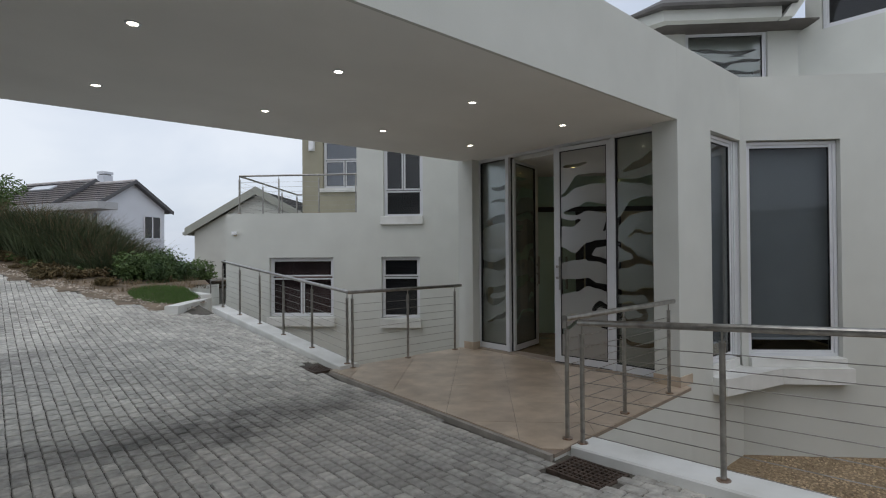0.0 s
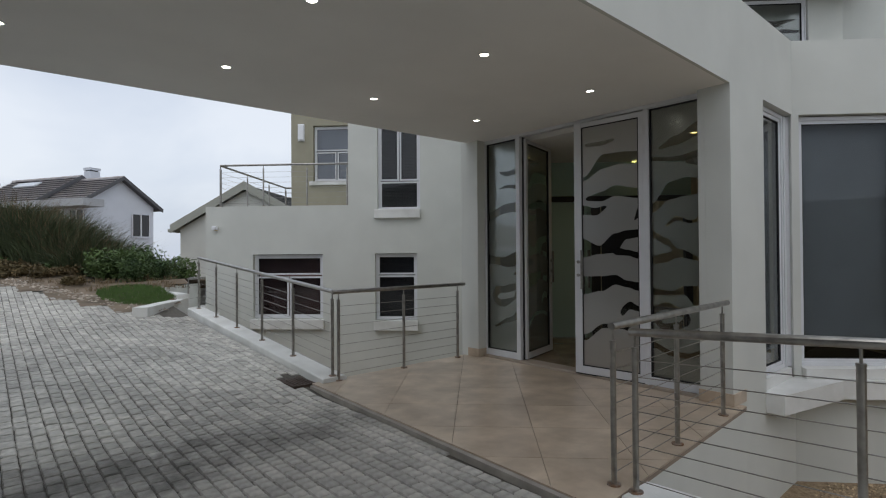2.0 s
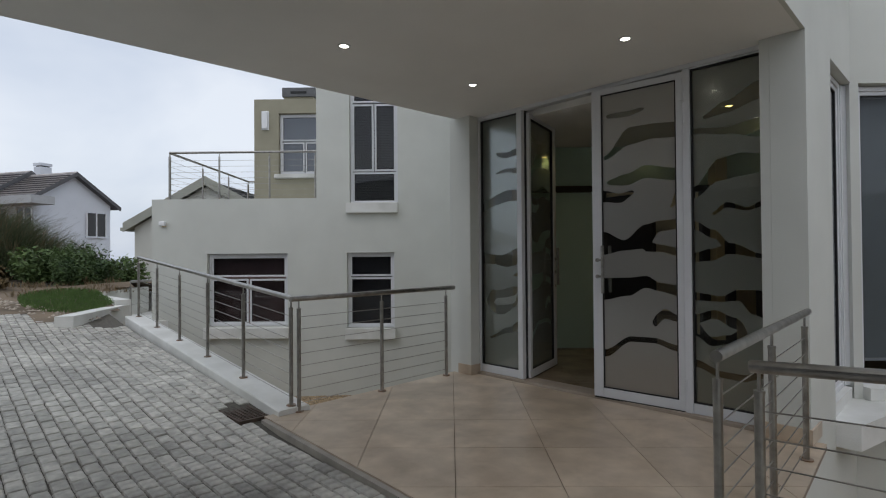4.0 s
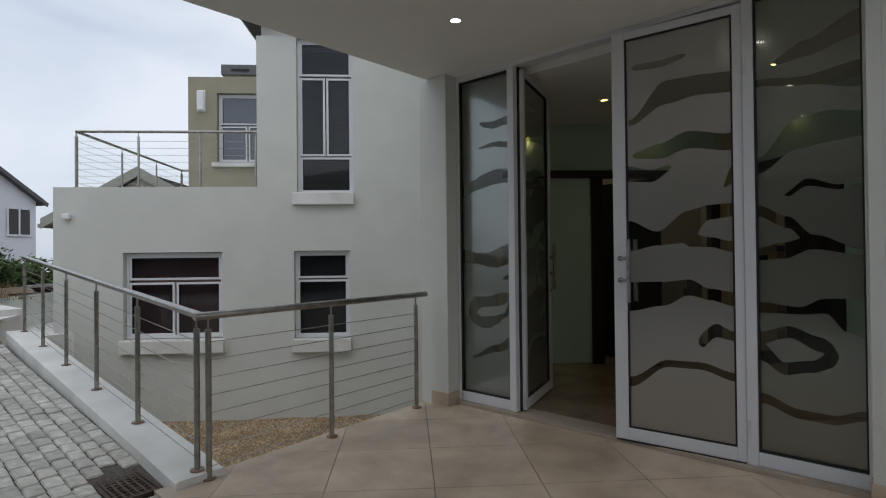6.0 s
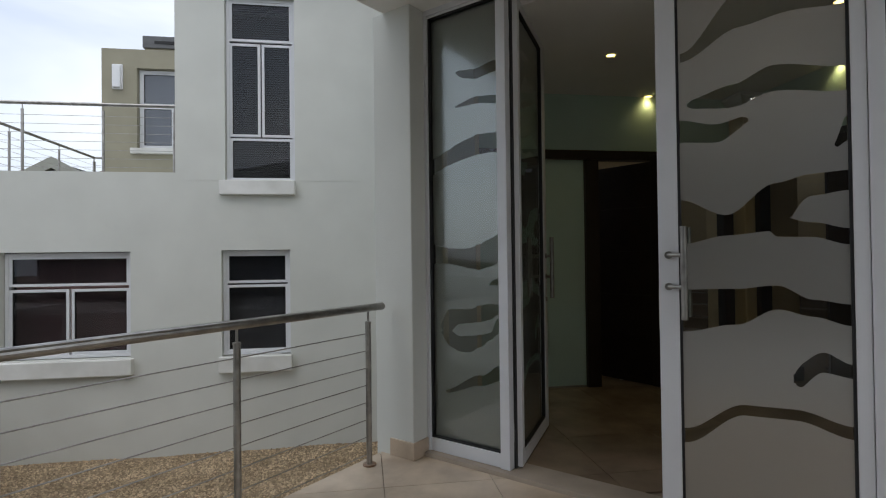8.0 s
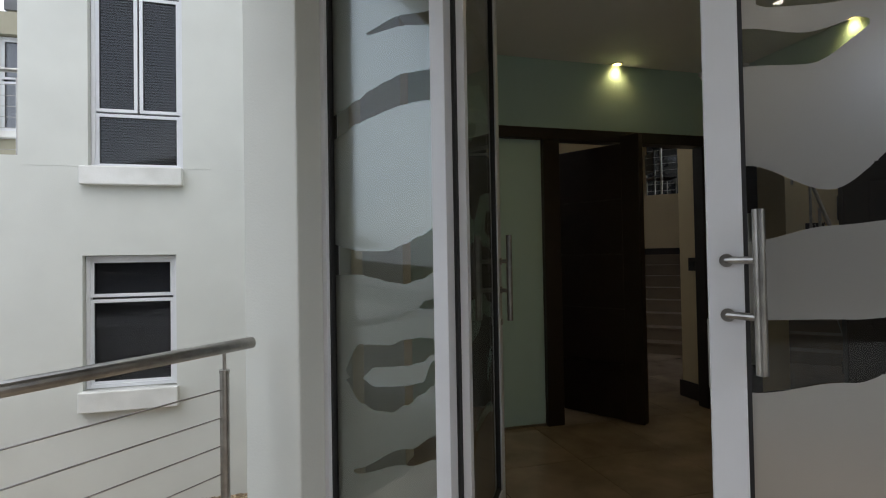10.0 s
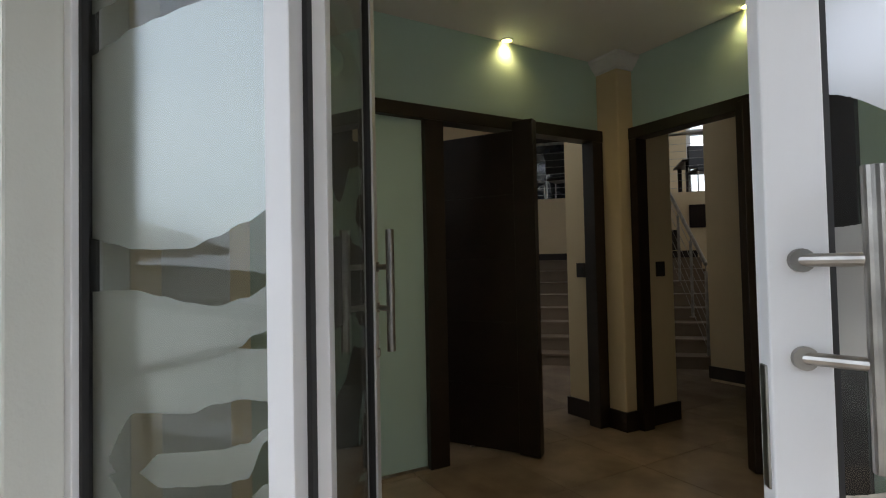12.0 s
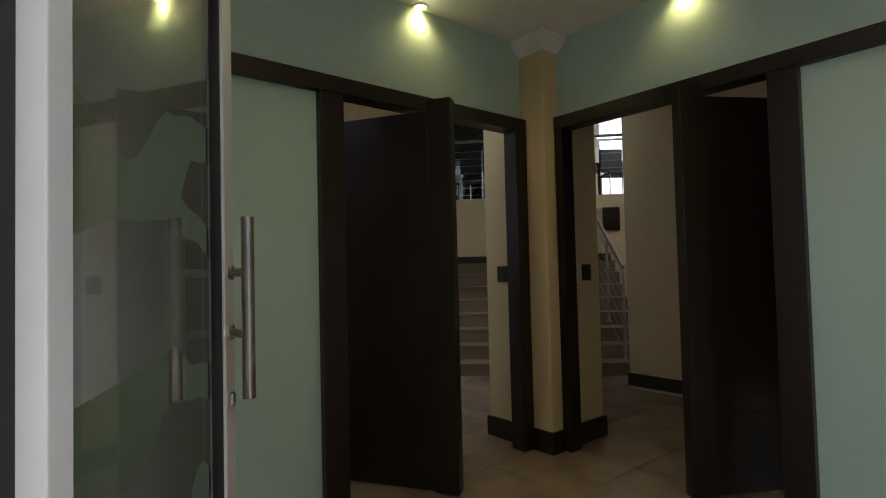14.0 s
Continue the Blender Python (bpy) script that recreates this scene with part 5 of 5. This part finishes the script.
def leaf_shrub(x, y, size, seed, material=LEAF, label="dense dark green leafy shrub on the bank", n=2600, z=None, tall=1.0):
    rng = random.Random(seed)
    t = thing("shrub", Matrix.Translation((x, y, (bank_z(x, y) if z is None else z) - 0.03)), label, "shrub", "leafy shrubs")
    wood = bmesh.new()
    tips = []
    for k in range(11):
        a = rng.uniform(0, 6.283)
        r = size * rng.uniform(0.25, 0.75)
        tip = Vector((r * math.cos(a), r * math.sin(a), size * tall * rng.uniform(0.45, 1.0)))
        mid = tip * 0.5 + Vector((0, 0, 0.1 * size))
        tube((0.05 * math.cos(a), 0.05 * math.sin(a), 0), mid, 0.018 * size, bm=wood, seg=5)
        tube(mid, tip, 0.011 * size, bm=wood, seg=5)
        tips.append((tip, size * rng.uniform(0.22, 0.4)))
        tips.append((mid, size * rng.uniform(0.2, 0.34)))
    part("branches", wood, BARK, t, "brown woody stems")
    verts, faces = [], []
    for _ in range(n):
        c, r = rng.choice(tips)
        d = Vector((rng.gauss(0, 1), rng.gauss(0, 1), rng.gauss(0, 0.8))).normalized() * r * rng.uniform(0.55, 1.08)
        p = c + d
        if p.z < 0.03:
            continue
        l = rng.uniform(0.035, 0.075) * (0.7 + 0.4 * size)
        q = Euler((rng.uniform(-1.2, 1.2), rng.uniform(-1.2, 1.2), rng.uniform(0, 6.283))).to_matrix()
        i = len(verts)
        for cx, cy, cz in ((0, -l, 0), (0.42 * l, 0, 0.12 * l), (0, l, 0), (-0.42 * l, 0, 0.12 * l)):
            verts.append(p + q @ Vector((cx, cy, cz)))
        faces.append((i, i + 1, i + 2, i + 3))
    ob = new("foliage", raw("foliage", verts, faces, material))
    ob.parent = t


for k, (x, y, s) in enumerate(((2.3, 19.0, 1.35), (1.5, 19.9, 1.4), (0.8, 20.8, 1.35), (0.1, 21.6, 1.2), (2.9, 18.4, 1.2), (2.0, 20.6, 1.4), (3.2, 19.3, 1.05), (1.2, 21.6, 1.3), (2.6, 17.6, 0.9), (3.5, 18.2, 0.95))):
    reed_bush(x, y, s, 20 + k)
LIGHTLEAF = mat("fresh_green_leaf", (0.13, 0.20, 0.06), 0.7, c2=(0.06, 0.10, 0.03), scale=2, rnd=0.3)
for k, (x, y, s) in enumerate(((2.95, 16.3, 0.78), (3.35, 16.9, 0.8), (3.75, 17.6, 0.95), (4.4, 18.6, 0.7), (4.0, 20.0, 0.8), (4.7, 19.6, 0.85), (5.0, 21.5, 0.7), (3.5, 15.9, 0.6), (4.2, 16.6, 0.7), (4.9, 17.4, 0.75), (3.0, 17.2, 0.6))):
    leaf_shrub(x, y, s, 50 + k, LEAF if k % 3 else LIGHTLEAF, "dense dark green leafy shrub on the bank" if k % 3 else "fresh green leafy shrub on the bank")
for k, (x, y, s) in enumerate(((-0.9, 22.0, 1.3), (-1.6, 23.4, 1.6), (-0.4, 23.6, 1.5))):
    leaf_shrub(x, y, s, 80 + k, LIGHTLEAF, "feathery light green shrub at the top of the bank", n=3200)
RUST = mat("rusty_groundcover", (0.16, 0.11, 0.05), 0.9, c2=(0.08, 0.07, 0.03), scale=3, rnd=0.3)
for k, (x, y, s) in enumerate(((0.9, 17.3, 0.35), (1.25, 17.0, 0.4), (1.7, 16.4, 0.35), (0.2, 19.4, 0.45), (-0.5, 20.3, 0.5), (2.1, 15.2, 0.28), (3.6, 16.1, 0.5), (3.9, 16.7, 0.5), (0.4, 20.2, 0.5), (-0.2, 19.6, 0.4), (-0.9, 21.0, 0.5))):
    leaf_shrub(x, y, s, 110 + k, RUST, "low rusty brown ground cover plant", n=900, tall=0.5)

mulch = random.Random(17)
for k in range(30):
    y = mulch.uniform(15.4, 20.5)
    x = edge_x(y) + mulch.uniform(0.3, 1.9)
    if y < 16 and x > 2.6:
        continue
    leaf_shrub(x, y, mulch.uniform(0.2, 0.42), 140 + k, RUST if k % 3 else LIGHTLEAF, "low rusty brown ground cover plant" if k % 3 else "low yellow-green ground cover plant", n=420, tall=0.45)

# lawn patch and dry tufts
rng = random.Random(5)
verts, faces = [], []
for _ in range(14000):
    x, y = rng.uniform(1.9, 3.75), rng.uniform(11.9, 15.2)
    if x < edge_x(y) + 0.12 + 0.1 * math.sin(y * 5) or x > wall_x(y) - 0.1 or (x - 3.05) ** 2 / 0.5 + (y - 13.5) ** 2 / 1.5 > 1.1:
        continue
    z = bank_z(x, y)
    a, h = rng.uniform(0, 6.283), rng.uniform(0.04, 0.09)
    i = len(verts)
    wx, wy = 0.006 * math.cos(a), 0.006 * math.sin(a)
    verts += [(x - wx, y - wy, z), (x + wx, y + wy, z), (x + rng.uniform(-.03, .03), y + rng.uniform(-.03, .03), z + h)]
    faces.append((i, i + 1, i + 2))
lawn = new("lawn", raw("lawn", verts, faces, GRASS))
tagged(lawn, "small patch of bright green lawn beside the drive", "lawn", kind="stuff")
verts, faces = [], []
for _ in range(900):
    x, y = rng.uniform(-3, 4.2), rng.uniform(14, 23)
    if x < edge_x(y) + 0.25 :
        continue
    v, f = blades(rng, 14, 0.10, 0.05, 0.2, 0.005, 0.8)
    z, i = bank_z(x, y), len(verts)
    verts += [(a + x, b + y, c + z) for a, b, c in v]
    faces += [tuple(k + i for k in q) for q in f]
tuft = new("dry_grass_tufts", raw("dry_grass_tufts", verts, faces, DRYGRASS))
tagged(tuft, "scattered dry brown grass on the bank", "grass", kind="stuff")
verts, faces = [], []
for _ in range(500):
    y = rng.uniform(11.6, 19.5)
    x = edge_x(y) + rng.uniform(-0.05, 0.35)
    z, r, i = bank_z(x, y), rng.uniform(0.02, 0.055), len(verts)
    verts += [(x + r * rng.uniform(.6, 1.2) * a, y + r * rng.uniform(.6, 1.2) * b, z + r * 0.6 * c) for a, b, c in ((1, 0, 0), (0, 1, 0), (-1, 0, 0), (0, -1, 0), (0, 0, 1), (0, 0, -1))]
    faces += [(i, i + 1, i + 4), (i + 1, i + 2, i + 4), (i + 2, i + 3, i + 4), (i + 3, i, i + 4)]
tagged(new("edge_stones", raw("edge_stones", verts, faces, mat("pale_stone", (0.36, 0.31, 0.25), 0.9, var=0.2, rnd=0.3))), "pale loose stones along the edge of the drive", "stones", kind="stuff")


# ---- gravel stones ----
def pebbles(name, n, place, label):
    r = random.Random(9)
    verts, faces = [], []
    for _ in range(n):
        x, y, z = place(r)
        s, i = r.uniform(0.010, 0.024), len(verts)
        a = r.uniform(0, 3.14)
        ca, sa, e = math.cos(a), math.sin(a), r.uniform(0.6, 1.0)
        for px, py, pz in ((1, 0, .1), (0.1, e, 0), (-1, 0.1, 0.1), (0, -e, 0), (0.1, 0.1, 0.75), (0, 0, -0.5)):
            verts.append((x + s * (px * ca - py * sa), y + s * (px * sa + py * ca), z + s * pz + 0.004))
        faces += [(i, i + 1, i + 4), (i + 1, i + 2, i + 4), (i + 2, i + 3, i + 4), (i + 3, i, i + 4), (i + 1, i, i + 5), (i + 2, i + 1, i + 5), (i + 3, i + 2, i + 5), (i, i + 3, i + 5)]
    tagged(new(name, raw(name, verts, faces, STONE)), label, "gravel", kind="stuff")


def court_spot(r):
    u, w = r.uniform(-5.2, 0.0), r.uniform(8.6, 12.6)
    p = R45 @ Vector((u, w, 0))
    if p.x < 3.62 or p.y < 6.1:
        u, w = r.uniform(-3.4, -0.1), r.uniform(10.6, 12.6)
        p = R45 @ Vector((u, w, 0))
    return p.x, p.y, -1.40 + 0.03 * noise.noise((p.x, p.y, 0))


def front_spot(r):
    x, y = r.uniform(5.0, 9.0), r.uniform(-1.5, 2.35)
    if x + y > 10.1:
        x, y = r.uniform(5.0, 7.4), r.uniform(0, 2.3)
    return x, y, -1.22 + 0.03 * noise.noise((x, y, 3))


pebbles("gravel_stones", 26000, court_spot, "loose tan gravel stones in the sunken court")
pebbles("gravel_stones_front", 12000, front_spot, "loose tan gravel stones below the bay window")


# ---- floor tiles ----
def diamond_tiles(parent_name, label, pitch, poly, z, u0, u1, w0, w1, ou, ow, material):
    """Square tiles on the diagonal, clipped to a plan outline, each one a piece."""
    t = thing(parent_name, I4, label, "floor", kind="structure")

    def clip(pts, a, b):
        out = []
        for p, q in zip(pts, pts[1:] + pts[:1]):
            sp = (b[0] - a[0]) * (p[1] - a[1]) - (b[1] - a[1]) * (p[0] - a[0])
            sq = (b[0] - a[0]) * (q[1] - a[1]) - (b[1] - a[1]) * (q[0] - a[0])
            if sp >= 0:
                out.append(p)
            if sp * sq < 0:
                k = sp / (sp - sq)
                out.append((p[0] + (q[0] - p[0]) * k, p[1] + (q[1] - p[1]) * k))
        return out

    g = 0.0022
    for i in range(int((u1 - u0) / pitch) + 1):
        for j in range(int((w1 - w0) / pitch) + 1):
            a, c = u0 + ou + pitch * i, w0 + ow + pitch * j
            quad = [(R45 @ Vector((uu, ww, 0))).to_2d() for uu, ww in ((a + g, c + g), (a + pitch - g, c + g), (a + pitch - g, c + pitch - g), (a + g, c + pitch - g))]
            pts = [(v.x, v.y) for v in quad]
            for p, q in zip(poly, poly[1:] + poly[:1]):
                pts = clip(pts, p, q)
                if len(pts) < 3:
                    break
            if len(pts) < 3:
                continue
            area = abs(sum(p[0] * q[1] - p[1] * q[0] for p, q in zip(pts, pts[1:] + pts[:1]))) / 2
            if area < 0.002:
                continue
            bm = prism(pts, z - 0.01, z)
            part("tile", bm, material, t)


HALLCLIP = [(6.02, 2.92), (7.6, 2.92), (10.2, 0.3), (13.0, 0.3), (13.0, 8.5), (8.7, 8.5), (6.9, 6.75), (6.02, 5.9)]
diamond_tiles("floor_tiles_porch", "large beige porcelain porch tiles laid on the diagonal", 0.645, PORCH, 0.0, -4.0, 3.2, 3.6, 9.0, 0.445, 0.34, TILE)
diamond_tiles("floor_tiles_hall", "large porcelain hall tiles with the dimness of the hall in their colour", 0.645, HALLCLIP, 0.02, -3.0, 9.0, 5.0, 15.2, 0.13, 0.14, TILE_SHADED)


# ---- paving ----
def paver_mesh(lx, ly, seed):
    """A worn block with clipped corners and a rounded top edge."""
    r = random.Random(seed)
    c, b, h = 0.011, 0.0065, 0.012
    X, Y = lx / 2, ly / 2
    low = [(-X + c, -Y), (X - c, -Y), (X, -Y + c), (X, Y - c), (X - c, Y), (-X + c, Y), (-X, Y - c), (-X, -Y + c)]
    low = [(x + r.uniform(-.003, .003), y + r.uniform(-.003, .003)) for x, y in low]
    top = [(x * (1 - b / X), y * (1 - b / Y)) for x, y in low]
    verts = [(x, y, -0.014) for x, y in low] + [(x, y, h * 0.3) for x, y in low] + [(x, y, h + r.uniform(-0.0012, 0.0012)) for x, y in top]
    faces = [tuple(range(16, 24))]
    for k in range(8):
        n = (k + 1) % 8
        faces += [(k, n, 8 + n, 8 + k), (8 + k, 8 + n, 16 + n, 16 + k)]
    return verts, faces


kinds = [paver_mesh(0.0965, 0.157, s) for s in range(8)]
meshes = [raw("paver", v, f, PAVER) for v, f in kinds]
near = thing("paving", Matrix.Translation((0, 0, 0)), "grey worn concrete block paving of the drive", "paving", kind="structure")
rv, rf = [], []
r = random.Random(3)
PX, PY = 0.103, 0.165
count = 0
for i in range(-22, 30):
    x = 3.235 - PX * (28 - i)
    off = 0.5 * (i % 2) * PY + r.uniform(-0.02, 0.02)
    for jj in range(-16, 121):
        y = off + PY * jj
        if y > 11 and x > edge_x(y) - 0.12:
            continue
        if (x > 3.05 and 6.07 < y < 6.65) or (2.3 < y < 6.1 and x > 3.07 + 0.045 * (y - 2.3)) or (x > 2.87 and 1.74 < y < 2.28):
            continue
        z = drive_z(x, y) - 0.012 + r.uniform(-0.003, 0.003)
        k = r.randrange(8)
        m = pose(x + r.uniform(-.002, .002), y + r.uniform(-.002, .002), z, r.uniform(-.6, .6) + (3.9 if y > 5.7 else -3.4 if y < 2.2 else 0), r.uniform(-.6, .6), r.uniform(-.9, .9))
        if count < 300 and 1.6 < x < 3.25 and 2.6 < y < 5.6:
            ob = new("paver", meshes[k])
            ob.parent = near
            ob.matrix_local = m
            count += 1
        else:
            b = len(rv)
            rv += [tuple(m @ Vector(c)) for c in kinds[k][0]]
            rf += [tuple(q + b for q in f) for f in kinds[k][1]]
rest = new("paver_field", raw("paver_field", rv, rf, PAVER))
rest.parent = near
rest["kind"] = "stuff"
